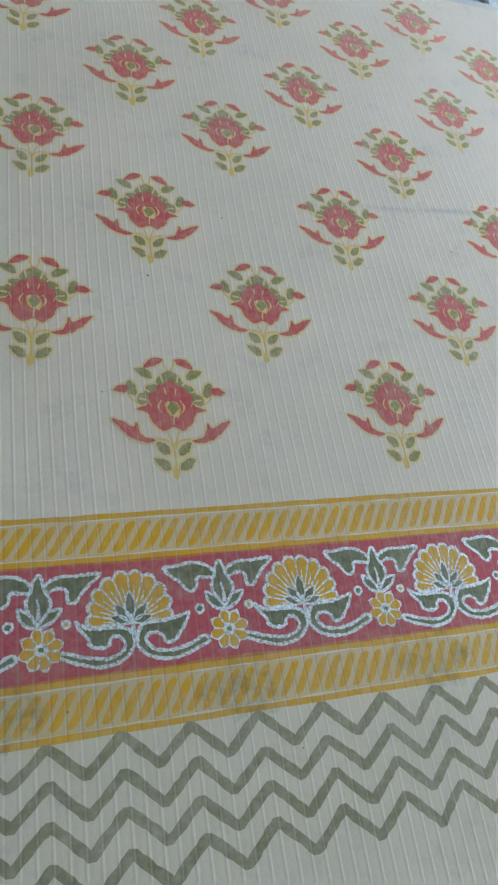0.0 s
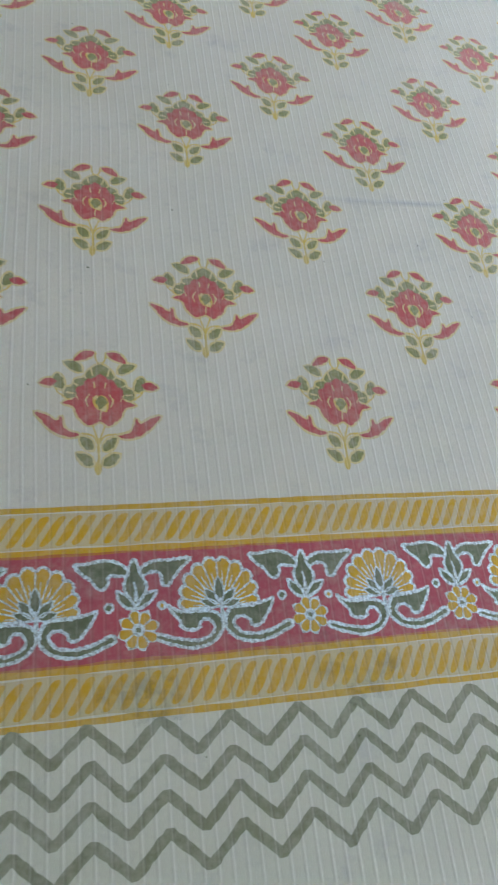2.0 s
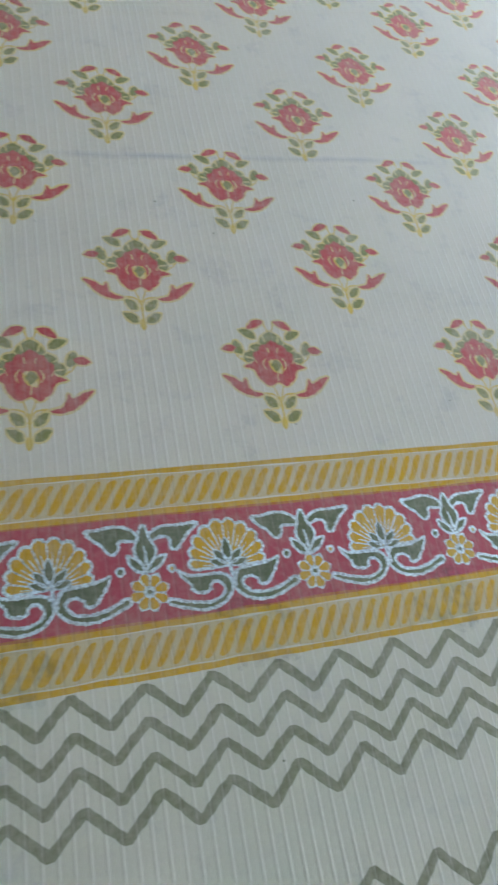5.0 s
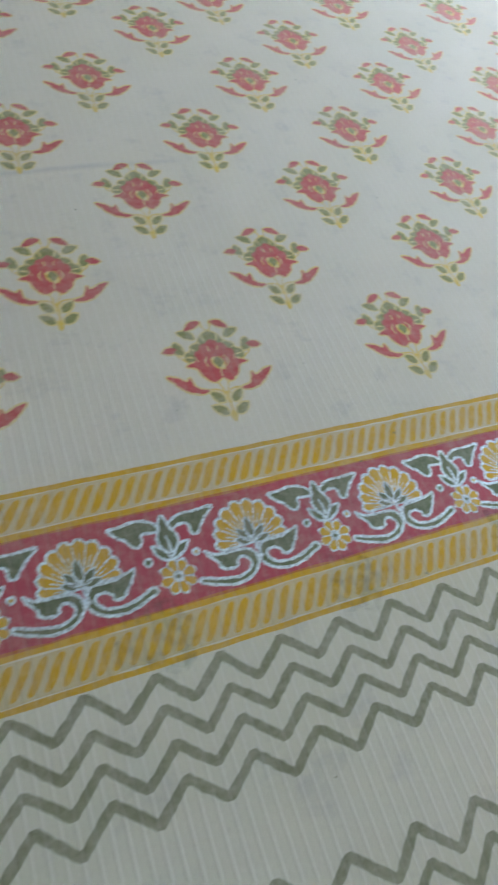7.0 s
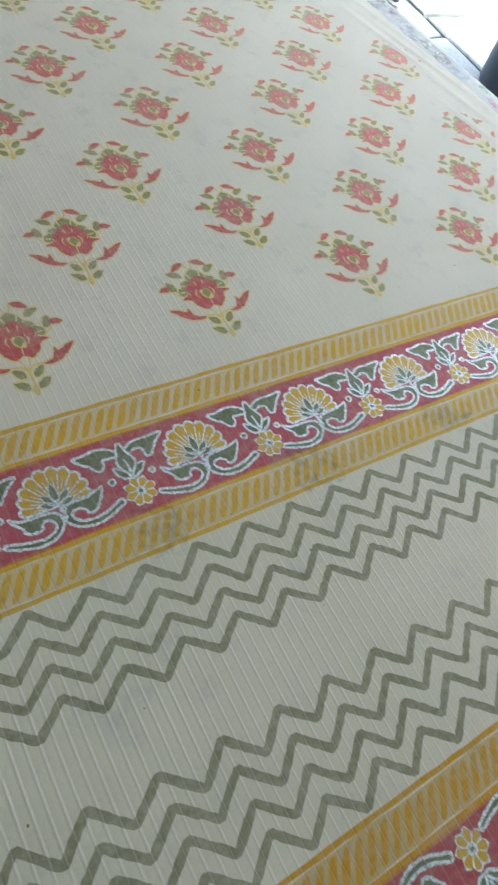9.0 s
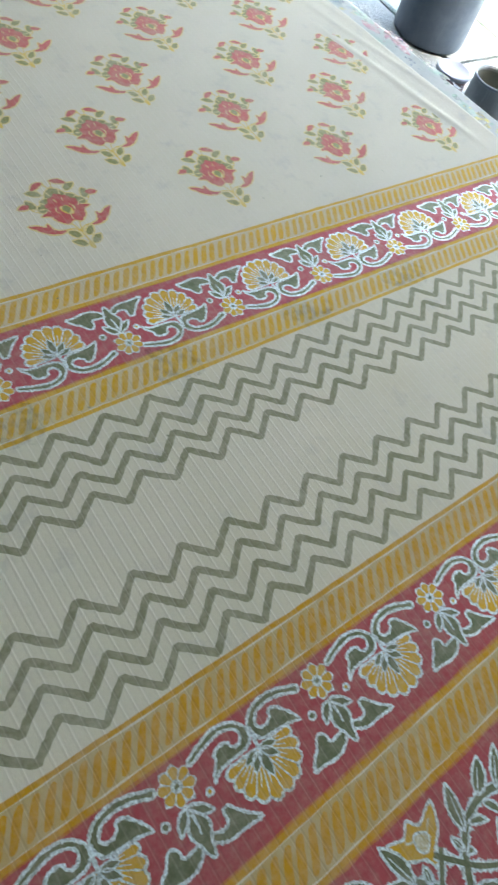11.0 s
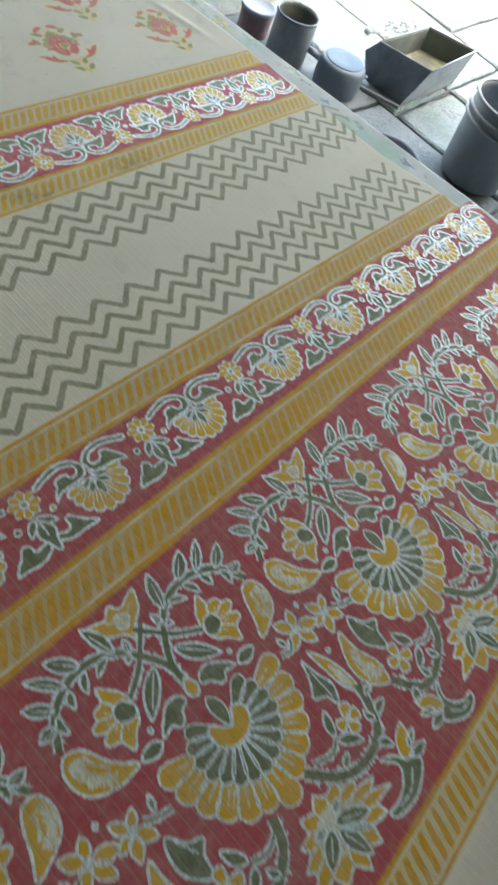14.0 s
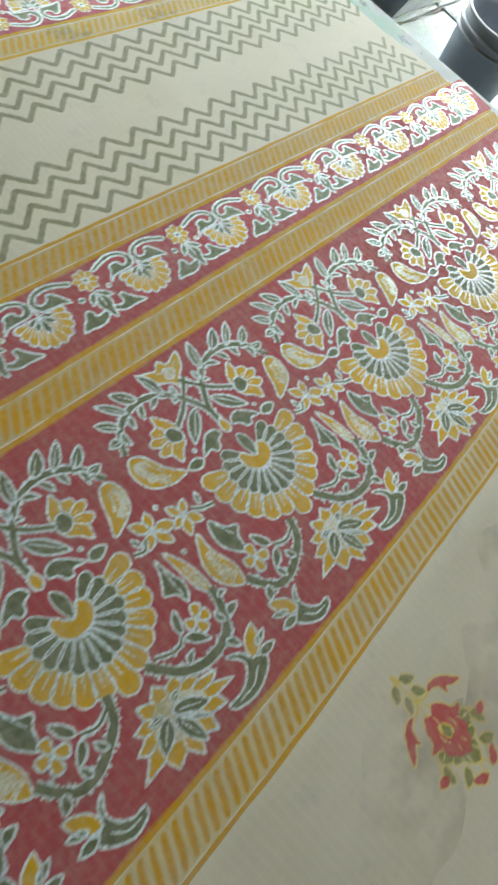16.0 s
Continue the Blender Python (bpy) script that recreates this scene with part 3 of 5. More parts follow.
# ---- prints of the narrow borders ----
def fan_print():
    """A scalloped yellow shell, ribbed in white, round a tuft of small green leaves."""
    p = Print()
    c = Vector((-3.4, 11.5))
    n = 10
    ray = lambda a, r: c + Vector((math.cos(a), math.sin(a))) * r
    reach = lambda a: 28.0 + 7.5 * math.sin(a)
    edges = [radians(-3 + 186 * i / n) for i in range(n + 1)]
    rim = []
    for a, b in zip(edges, edges[1:]):
        far = random.uniform(-0.6, 0.6)
        rim += [ray(a + (b - a) * t, reach(a + (b - a) * t) + far + bulge) for t, bulge in ((0.06, -2.4), (0.25, -0.4), (0.5, 0.6), (0.75, -0.4), (0.94, -2.4))]
    p.edged(rim + [ray(edges[-1], 8), c, ray(edges[0], 8)], M_YELLOW, 2, 2.35)
    for a in edges[1:-1]:
        p.line([ray(a, 11), ray(a, 0.6 * reach(a)), ray(a, reach(a) - 2)], 1.15, M_WHITE, 4, uneven=0.3)
    for a, b in zip(edges, edges[1:]):
        m = (a + b) / 2
        p.line([ray(m, 0.44 * reach(m)), ray(m, 0.56 * reach(m)), ray(m + 0.02, random.uniform(0.64, 0.74) * reach(m))], 1.15, M_WHITE, 4, uneven=0.3, taper=0.5)
    for a, far, w in ((14, 15, 5.6), (46, 17, 6.2), (90, 22, 7.0), (128, 17, 6.2), (160, 15, 5.6)):
        p.edged(leaf(ray(radians(a), 2), ray(radians(a), far), w), M_GREEN, 5, 1.1)
    p.line(smooth([c + Vector((2.5, -13)), c + Vector((1.5, -7)), c + Vector((0.5, 1)), c + Vector((0, 6))]), 3.6, M_WHITE, 7, taper=0.6)
    return p.mesh("fan_print")


def scroll_print():
    """The curling stems under a fan, each with its lobed leaf."""
    p = Print()
    one = [(-3.5, 2), (-6.5, 6.5), (-12.5, 8.5), (-20.5, 8.7), (-29.5, 9), (-36.5, 11), (-41.5, 15), (-38.5, 9), (-33.5, 3), (-32.5, -1.5), (-27.5, -3.8), (-20.5, -3), (-19.5, 0), (-17, 2.8), (-13.5, 2.4), (-10.5, 0), (-9.5, -4),
           (-12.5, -8), (-18.5, -10.6), (-24.5, -10.8), (-37.5, -8.4), (-49.5, -4.5), (-50.5, -8.2), (-37.5, -13.2), (-27.5, -15.8), (-16.5, -15), (-8.5, -11), (-3.5, -4)]
    two = [(2.5, 8.6), (15.5, 10.6), (28.5, 12), (35.8, 14.5), (33.5, 8), (27.5, 0), (23.5, -4), (17.5, -4), (16.5, 0), (11.5, 2.8), (6.5, 2), (4.6, -1), (6.5, -5), (11.5, -8.8), (20.5, -10), (29.5, -8.8), (38.5, -5.6), (45.5, -2.4),
           (48, -6.8), (40.5, -10), (29.5, -14.2), (18.5, -15.2), (8.5, -13), (2.5, -9), (-1.5, -3)]
    for outline in (one, two):
        p.edged(smooth(outline, True, 3), M_GREEN, 2, 2.4)
    return p.mesh("scroll_print")


def rosette_print():
    """Eight pointed yellow petals on a ragged light ground round a green eye."""
    p = Print()
    rim = []
    for i in range(32):
        a = 2 * math.pi * (i + 0.3) / 32
        r = 13.2 + 1.7 * math.cos(8 * (a - 2 * math.pi * 0.3 / 8)) + random.uniform(-0.5, 0.5)
        rim.append((r * math.cos(a), r * math.sin(a)))
    p.shape(rim, M_WHITE, 3)
    for i in range(8):
        p.shape(petal((0, 0), 2 * math.pi * (i + 0.3) / 8, 4.4, 13.0 + random.uniform(-0.7, 0.5), 6.6 + random.uniform(-0.6, 0.6)), M_YELLOW, 4)
    p.edged(blob((0, 0), 2.4), M_GREEN, 6, 1.4)
    return p.mesh("rosette_print")


def spray_print():
    """A vase-shaped bud between two lobed wings, with a dot at either side."""
    p = Print()
    left = [(-42, 48), (-35, 48), (-25, 49.5), (-17, 49), (-10, 46), (-5.5, 41), (-7, 37.5), (-13, 38), (-19, 38), (-19.5, 32.5), (-23.5, 29), (-28, 31), (-31, 36), (-36, 40), (-40, 44)]
    right = [(2.5, 41.5), (12, 47), (24, 47), (40, 47.5), (33, 41), (26.5, 34), (23, 29), (18, 29), (17.5, 34), (16, 38.5), (10, 39), (5, 37)]
    for outline in (left, right):
        p.edged(smooth(outline, True, 3), M_GREEN, 2, 2.4)
    p.edged(smooth([(-14, 27.5), (-13, 21), (-9, 16), (-3.5, 14.5), (-2, 20), (-5, 24), (-10, 25)], True, 3), M_GREEN, 4, 2.2)
    p.edged(smooth([(13.5, 25.5), (9.5, 19), (3, 15), (-2.5, 14.5), (0, 20), (4, 24), (9, 25)], True, 3), M_GREEN, 4, 2.2)
    p.edged(smooth([(-1, 49.5), (-4.5, 44), (-5.5, 39), (-8.5, 33), (-8.5, 27), (-4, 19), (-2, 16), (2, 20), (6.5, 27), (6, 33), (2.5, 39), (1.5, 45)], True, 3), M_GREEN, 6, 2.2)
    p.line(smooth([(-1.5, 19), (-1, 27), (-2, 33)]), 2.8, M_WHITE, 8, taper=0.6)
    p.edged(blob((-20, 16), 3.0), M_GREEN, 2, 1.8)
    p.edged(blob((16.5, 15), 2.4), M_YELLOW, 2, 2.0)
    return p.mesh("spray_print")


def upper_units(k):
    """Where the k-th flower of the upper border lies: the block was set down by eye."""
    return float(np.interp(k, (-10, 0, 3, 4, 5, 6, 7, 8, 9, 10, 11, 13), (-1.266, 0.0, 0.3765, 0.507, 0.637, 0.767, 0.890, 1.018, 1.143, 1.268, 1.386, 1.622)))


def lower_units(k):
    return float(np.interp(k, (-12, 5, 6, 7, 8, 9, 10, 11, 13), (-1.541, 0.603, 0.733, 0.863, 0.990, 1.115, 1.240, 1.362, 1.606)))


prints = dict(fan_print=fan_print(), scroll_print=scroll_print(), rosette_print=rosette_print(), spray_print=spray_print())
for parent, y, flip, units, over in ((band, 0.001, 1, upper_units, 0.0), (band2, -0.3475, -1, lower_units, 0.035)):
    for k in range(-8, 13):
        x, half = units(k), units(k + 0.5) - units(k)
        for name, dx in (("fan_print", half), ("scroll_print", half), ("rosette_print", 0.0), ("spray_print", 0.0)):
            reach = 0.045 if dx or name == "spray_print" else 0.017
            if not CLOTH_X0 + reach < x + dx < (cloth_end(y) - 0.75 * reach if not over else edge_x(y) - 0.6 * reach):
                continue
            child(name, prints[name], parent, (min(x + dx, edge_x(y) - 0.056) + random.uniform(-0.0012, 0.0012), y + random.uniform(-0.001, 0.001), 0.0001), radians(random.uniform(-1.2, 1.2)), (1, flip, 1))


# ---- prints of the wide panel ----
def panel_fan():
    """The great palmette: a yellow eye, green petals and a rim of yellow petals."""
    p = Print()
    c = Vector((5, 3))
    n = 13
    for i in range(n):
        a = radians(169 + 203 * i / (n - 1) + random.uniform(-1, 1))
        w = Vector((math.cos(a), math.sin(a)))
        far = (69 if i in (0, n - 1) else 73 if i == 6 else 65) + random.uniform(-1, 1)
        p.edged(petal(c, a, 37, far, 21 if i == 6 else 18.5), M_YELLOW, 2, 1.9)
        p.line([c + w * r for r in (40, 47, 55)], 3.2, M_CHALK, 4, uneven=0.5, taper=0.6)
        if i % 2:
            s = Vector((-w.y, w.x)) * 4.2
            p.line([c + w * r + s for r in (42, 49, 54)], 1.6, M_CHALK, 4, uneven=0.5, taper=0.6)
    n = 15
    for i in range(n):
        a = radians(142 + 256 * i / (n - 1))
        p.edged(petal(c, a, 13, 41 + random.uniform(-1.5, 1.5), 13.0), M_GREEN, 5, 1.5)
    p.edged(smooth([(16, 16), (23, 10), (21, 0), (11, -7), (-3, -7), (-12, 1), (-13, 13), (-7, 17), (-1, 10), (6, 6), (11, 11)], True, 4), M_YELLOW, 8, 2.25)
    p.edged(leaf((4, 35), (5, 6), 12, 1.5), M_GREEN, 10, 1.6)
    return p.mesh("palmette_print")


def vine(p, points, width=4.6):
    s = smooth(points)
    p.line(s, width + 3.9, M_WHITE, 3, uneven=0.10)
    p.line(s, width, M_GREEN, 4, uneven=0.10)
    for i in range(4, len(s) - 4, 7):
        way = (s[i + 1] - s[i]).normalized()
        out = Vector((-way.y, way.x)) * (1 if i % 2 else -1)
        p.line([s[i] + out * (width * 0.3), s[i] + out * (width * 0.9) + way * 2.5, s[i] + out * (width * 0.9 + 2) + way * 4], 3.0, M_WHITE, 3, taper=0.5)


def panel_vine():
    """The two arching stems above a palmette, with their leaves."""
    p = Print()
    for k in (-1, 1):
        f = lambda x, y: (1 + k * x, y)
        vine(p, [f(0, 50), f(1, 71), f(12, 92), f(27, 109), f(48, 117), f(69, 115), f(89, 103), f(101, 82)], 4.8)
        vine(p, [f(-4, 113), f(6, 102), f(21, 87), f(40, 75)], 3.6)
        for base, tip, w in (((27, 109), (36, 141), 11), ((53, 119), (72, 139), 12), ((70, 114), (91, 137), 9), ((86, 106), (104, 122), 10), ((93, 96), (107, 96), 9), ((18, 101), (15, 113), 6)):
            p.line([Vector(f(*base)).lerp(Vector(f(*tip)), t) for t in (0.05, 0.4, 0.72)], 1.5, M_WHITE, 7.5, uneven=0.5, taper=0.6)
            p.edged(leaf(f(*base), f(*tip), w, random.uniform(-1.2, 1.2)), M_GREEN, 5, 2.25)
        for base, tip, w in (((33, 111), (48, 103), 6), ((53, 114), (61, 99), 6.5), ((70, 110), (74, 97), 6.5), ((88, 102), (88, 86), 6), ((18, 98), (25, 95), 5)):
            p.edged(leaf(f(*base), f(*tip), w, 1.5 * k), M_GREEN, 5, 2.1)
        p.edged(leaf(f(11, 80), f(39, 51), 13, -1), M_GREEN, 5, 2.25)
        p.line([f(14, 77), f(24, 67), f(33, 57)], 1.2, M_WHITE, 7)
        p.edged(smooth([f(9, 44), f(12, 51), f(22, 53), f(31, 47), f(41, 36), f(30, 38), f(26, 33), f(20, 34), f(16, 41)], True, 3), M_GREEN, 5, 2.25)
        p.edged(leaf(f(43, 35), f(63, 36), 11), M_GREEN, 5, 2.25)
        p.edged(blob(f(44, 47), 1.8, 8), M_GREEN, 5, 2.0)
    p.edged(leaf((1, 40), (2, 57), 11), M_YELLOW, 6, 2.25)
    return p.mesh("vine_print")


def panel_blossom():
    """A half-open yellow flower, its petals cupped round a green heart."""
    p = Print()
    p.edged(smooth([(-9, 2), (-7, 12), (-2, 19), (6, 27), (8, 17), (14, 15), (18, 13), (19, 8), (25, 6), (25, 1), (19, -3), (24, -7), (23, -12), (15, -15), (11, -26), (2, -17), (-6, -11)], True, 3), M_YELLOW, 2, 2.2)
    for way in ((8, 17), (19, 8), (19, -3), (15, -14)):
        w = Vector(way)
        p.line([w * 0.42, w * 0.7, w * 0.97], 1.9, M_WHITE, 4, uneven=0.4)
    for way in ((15, 11), (20, 2), (18, -8), (6, 18), (8, -17)):
        w = Vector(way)
        p.line([w * 0.55, w * 0.66, w * 0.78], 1.4, M_CHALK, 4, uneven=0.5, taper=0.5)
    p.edged(smooth([(-9, -3), (-4, -9), (4, -7), (8, -1), (5, 7), (-4, 7)], True, 3), M_GREEN, 5, 1.9)
    return p.mesh("blossom_print")


def panel_star(tips):
    """A five-pointed flower."""
    p = Print()
    for tip in tips:
        p.edged(leaf(Vector(tip) * 0.12, tip, Vector(tip).length * 0.50, fat=0.8), M_YELLOW, 2, 2.1)
    p.shape(blob((0, 0), 3.6), M_WHITE, 5)
    return p.mesh("star_print")


def panel_bell():
    """A pointed flower at the panel's upper rim."""
    p = Print()
    p.edged(smooth([(-24, 9), (-11, 5), (-2, 13), (5, 5), (23, 12), (17, -4), (6, -13), (0, -23), (-5, -14), (-15, -9), (-22, -2)], True, 3), M_YELLOW, 2, 2.25)
    p.edged(smooth([(-4, 2), (3, 1), (7, -4), (0, -11), (-6, -7)], True, 3), M_CHALK, 5, 1.6)
    p.line([(-12, 2), (-3, -2), (4, -4), (14, 4)], 1.6, M_CHALK, 5, uneven=0.4)
    return p.mesh("bell_print")


def panel_paisley():
    """A bean-shaped leaf that ends in a point."""
    p = Print()
    p.edged(smooth([(-2, 4), (6, 2), (10, -8), (8, -21), (0, -31), (-23, -40), (-18, -26), (-13, -11), (-8, 0)], True, 4), M_YELLOW, 2, 2.25)
    p.line(smooth([(2, -4), (5, -13), (1, -22), (-8, -29)]), 8.5, M_CHALK, 4, uneven=0.3)
    p.line(smooth([(-3, -5), (-4, -14), (-9, -22)]), 3.0, M_CHALK, 4, uneven=0.6)
    return p.mesh("paisley_print")


def panel_paisley_two():
    """A longer bean-shaped leaf with a hollow side."""
    p = Print()
    p.edged(smooth([(1, 3), (8, -5), (9, -17), (5, -28), (-3, -35), (-14, -39), (-24, -40), (-35, -38), (-27, -30), (-20, -21), (-16, -12), (-12, -4), (-7, 1)], True, 4), M_YELLOW, 2, 2.25)
    p.line(smooth([(-3, -4), (-1, -15), (-7, -26), (-18, -34)]), 8.5, M_CHALK, 4, uneven=0.4)
    p.line(smooth([(-9, -6), (-11, -15), (-18, -25)]), 2.6, M_CHALK, 4, uneven=0.6)
    return p.mesh("paisley_print")


def panel_tulip():
    """Two long pale petals."""
    p = Print()
    p.edged(smooth([(96, 0), (106, -18), (110, -38), (108, -52), (100, -43), (97, -23)], True, 4), M_YELLOW, 2, 2.25)
    p.line(smooth([(107, -46), (104, -34), (102, -20)]), 9.0, M_CHALK, 4, uneven=0.6, taper=0.6)
    return p.mesh("long_petal_print")


def panel_tulip_two():
    p = Print()
    p.edged(smooth([(132, -8), (133, -28), (140, -50), (136, -68), (126, -64), (117, -51), (117, -32)], True, 4), M_YELLOW, 2, 2.25)
    p.line(smooth([(133, -60), (128, -45), (128, -26)]), 12.0, M_CHALK, 4, uneven=0.7, taper=0.5)
    p.line(smooth([(126, -56), (122, -44), (123, -34)]), 2.2, M_CHALK, 4, uneven=0.6, taper=0.5)
    return p.mesh("long_petal_print")


def notched_leaf(outline):
    p = Print()
    p.line([Vector(outline[0]).lerp(Vector(outline[3]), t) for t in (0.25, 0.5, 0.85)], 1.5, M_WHITE, 4, uneven=0.5)
    p.edged(smooth(outline, True, 3), M_GREEN, 2, 2.25)
    return p.mesh("leaf_print")


def small_flower(p, x, y, petals):
    for dx, dy in petals:
        w = Vector((dx, dy))
        p.edged(petal((x, y), math.atan2(dy, dx), 1.0, w.length, 10.5), M_YELLOW, 7, 2.1)


def panel_branch(main, twig, flower, leaves):
    """A low curling branch with a small flower, between two palmettes."""
    p = Print()
    vine(p, main, 6.8)
    vine(p, twig, 2.0)
    small_flower(p, *flower)
    for base, tip, w in leaves:
        p.edged(leaf(base, tip, w, 1), M_GREEN, 5, 2.1)
    return p.mesh("branch_print")


def panel_twig(line, bud):
    p = Print()
    vine(p, line, 2.0)
    p.edged(leaf(*bud, 5), M_GREEN, 4, 2.1)
    return p.mesh("twig_print")


def dot():
    p = Print()
    p.edged(blob((0, 0), 1.9, 8), M_GREEN, 4, 2.1)
    return p.mesh("dot_print")


branch_one = panel_branch([(22, -60), (31, -71), (42, -83), (59, -91), (80, -91), (95, -84), (105, -66), (109, -50)], [(32, -61), (50, -68), (62, -63)],
                          (80, -61, ((8, 11), (13, -3), (1, -13), (-11, 1))),
                          (((62, -62), (70, -42), 8), ((61, -65), (79, -81), 9), ((99, -79), (96, -67), 6), ((104, -77), (118, -74), 8), ((87, -91), (95, -103), 7), ((50, -84), (61, -77), 6), ((108, -60), (118, -60), 5)))
branch_two = panel_branch([(214, -57), (207, -74), (194, -84), (178, -92), (160, -93), (149, -84), (139, -68)], [(211, -63), (196, -69), (182, -64)],
                          (160, -60, ((1, 13), (12, -6), (-4, -14), (-13, 1))),
                          (((181, -62), (170, -42), 9), ((182, -67), (167, -81), 8), ((150, -86), (141, -97), 8), ((172, -92), (168, -80), 6), ((192, -86), (186, -75), 6)))


def panel_sunflower():
    """A spreading flower: a rim of pointed yellow petals round three green leaves on a pale ground."""
    p = Print()
    tips = [(23, 22), (37, 11), (51, -1), (58, -16), (40, -26), (20, -35), (-1, -40), (-23, -33), (-49, -22), (-40, -3), (-32, 10), (-19, 23), (2, 27)]
    ground = []
    for a, b in zip(tips, tips[1:] + tips[:1]):
        ground += [Vector(a) * 0.98, (Vector(a) + Vector(b)) * 0.37]
    p.edged(ground, M_YELLOW, 1, 2.3)
    for a, b in zip(tips, tips[1:] + tips[:1]):
        m = (Vector(a) + Vector(b)) * 0.37
        p.line([m, m * 0.75, m * 0.5], 2.0, M_WHITE, 3, uneven=0.4)
    p.shape(smooth([Vector(t) * 0.52 for t in tips], True, 2), M_CHALK, 4)
    for base, tip, w in (((1, 2), (30, -14), 13), ((0, -3), (8, -34), 13), ((-4, 1), (-25, -18), 13), ((-6, 4), (-20, 6), 6), ((6, 6), (15, 11), 6), ((2, -4), (24, -24), 5)):
        p.edged(leaf(base, tip, w), M_GREEN, 5, 1.9)
        p.line([Vector(base).lerp(Vector(tip), t) for t in (0.2, 0.45, 0.75)], 1.4, M_WHITE, 7.5, uneven=0.5, taper=0.5)
    return p.mesh("sunflower_print")


def panel_horn(f):
    """A drooping horn-shaped flower at the panel's lower rim."""
    p = Print()
    p.edged(smooth([f(76, -101), f(86, -114), f(80, -124), f(67, -130), f(52, -130), f(57, -137), f(78, -140), f(98, -133), f(105, -124), f(94, -116), f(88, -107)], True, 4), M_GREEN, 2, 2.25)
    p.line(smooth([f(62, -134), f(80, -133), f(93, -125)]), 1.5, M_WHITE, 4, uneven=0.4)
    p.edged(leaf(f(94, -118), f(114, -96), 14), M_YELLOW, 4, 2.0)
    p.edged(leaf(f(101, -121), f(119, -121), 8), M_GREEN, 4, 2.0)
    p.edged(leaf(f(104, -113), f(119, -107), 6), M_GREEN, 4, 2.0)
    return p.mesh("horn_flower_print")


def panel_place(k):
    """Where the k-th palmette lies."""
    return float(np.interp(k, (-8, -1, 0, 1, 2, 4), (-1.100, 0.503, 0.735, 0.961, 1.192, 1.650))), float(np.interp(k, (-8, -1, 0, 1, 2, 4), (-0.610, -0.606, -0.6, -0.5975, -0.596, -0.595)))


blossom, paisley = panel_blossom(), panel_paisley()
star, star_two = panel_star([(6, 17), (-14, 16), (-15, -12), (9, -20), (22, -7)]), panel_star([(10, 12), (13, -15), (-7, -19), (-15, -5), (-9, 15)])
units = [("palmette_print", panel_fan(), 0, 0, 0, 1), ("vine_print", panel_vine(), 0, 0, 0, 1), ("bell_print", panel_bell(), -5, 128, 0, 1),
         ("blossom_print", blossom, 50, 73, 0, 1), ("blossom_print", blossom, -49, 71, 0, -1),
         ("paisley_print", paisley, 98, 75, 0, 1), ("paisley_print", panel_paisley_two(), -99, 74, 0, -1),
         ("star_print", star, 103, 20, 0, 1), ("star_print", star_two, 135, 13, 0, 1),
         ("branch_print", branch_one, 0, 0, 0, 1), ("branch_print", branch_two, 0, 0, 0, 1),
         ("twig_print", panel_twig([(137, 12), (147, 6), (158, 3)], ((147, 10), (151, 22))), 8, 0, 0, 1), ("twig_print", panel_twig([(93, 17), (86, 10), (76, 13)], ((86, 14), (83, 25))), 0, 0, 0, 1),
         ("dot_print", dot(), 120, 34, 0, 1), ("dot_print", dot(), 112, -12, 0, 1),
         ("long_petal_print", panel_tulip(), 0, 0, 0, 1), ("long_petal_print", panel_tulip_two(), 0, 0, 0, 1),
         ("leaf_print", notched_leaf([(86, -2), (89, -19), (93, -34), (85, -47), (81, -36), (71, -30), (76, -23), (82, -13)]), 0, 0, 0, 1),
         ("leaf_print", notched_leaf([(149, -5), (158, -19), (169, -25), (162, -34), (159, -49), (150, -42), (143, -31), (143, -18)]), 0, 0, 0, 1),
         ("sunflower_print", panel_sunflower(), 14, -101, 0, 1), ("horn_flower_print", panel_horn(lambda x, y: (x, y)), 0, 0, 0, 1),
         ("horn_flower_print", panel_horn(lambda x, y: (156 + (96 - x) * (0.7 if x < 96 else 1.0), y)), 0, 0, 0, 1)]
for k in range(-8, 5):
    px, py = panel_place(k)
    for name, mesh, dx, dy, turn, mirror in units:
        x, y = px + dx / 1000, py + dy / 1000
        reach = max(v.co.x for v in mesh.vertices) if mirror > 0 else -min(v.co.x for v in mesh.vertices)
        if CLOTH_X0 + 0.12 < x and x + 0.8 * reach < edge_x(y) - 0.004:
            child(name, mesh, panel, (x, y, 0.00005), radians(turn + random.uniform(-0.8, 0.8)), (mirror, 1, 1))


# ---- the field's scattered flowers ----
def grow(outline, by):
    """The outline pushed outwards."""
    p = [Vector(q) for q in outline]
    n = len(p)
    turn = 1 if sum(p[i].cross(p[(i + 1) % n]) for i in range(n)) > 0 else -1
    out = []
    for i in range(n):
        way = (p[(i + 1) % n] - p[i - 1]).normalized()
        out.append(p[i] + Vector((way.y, -way.x)) * (by * turn))
    return out


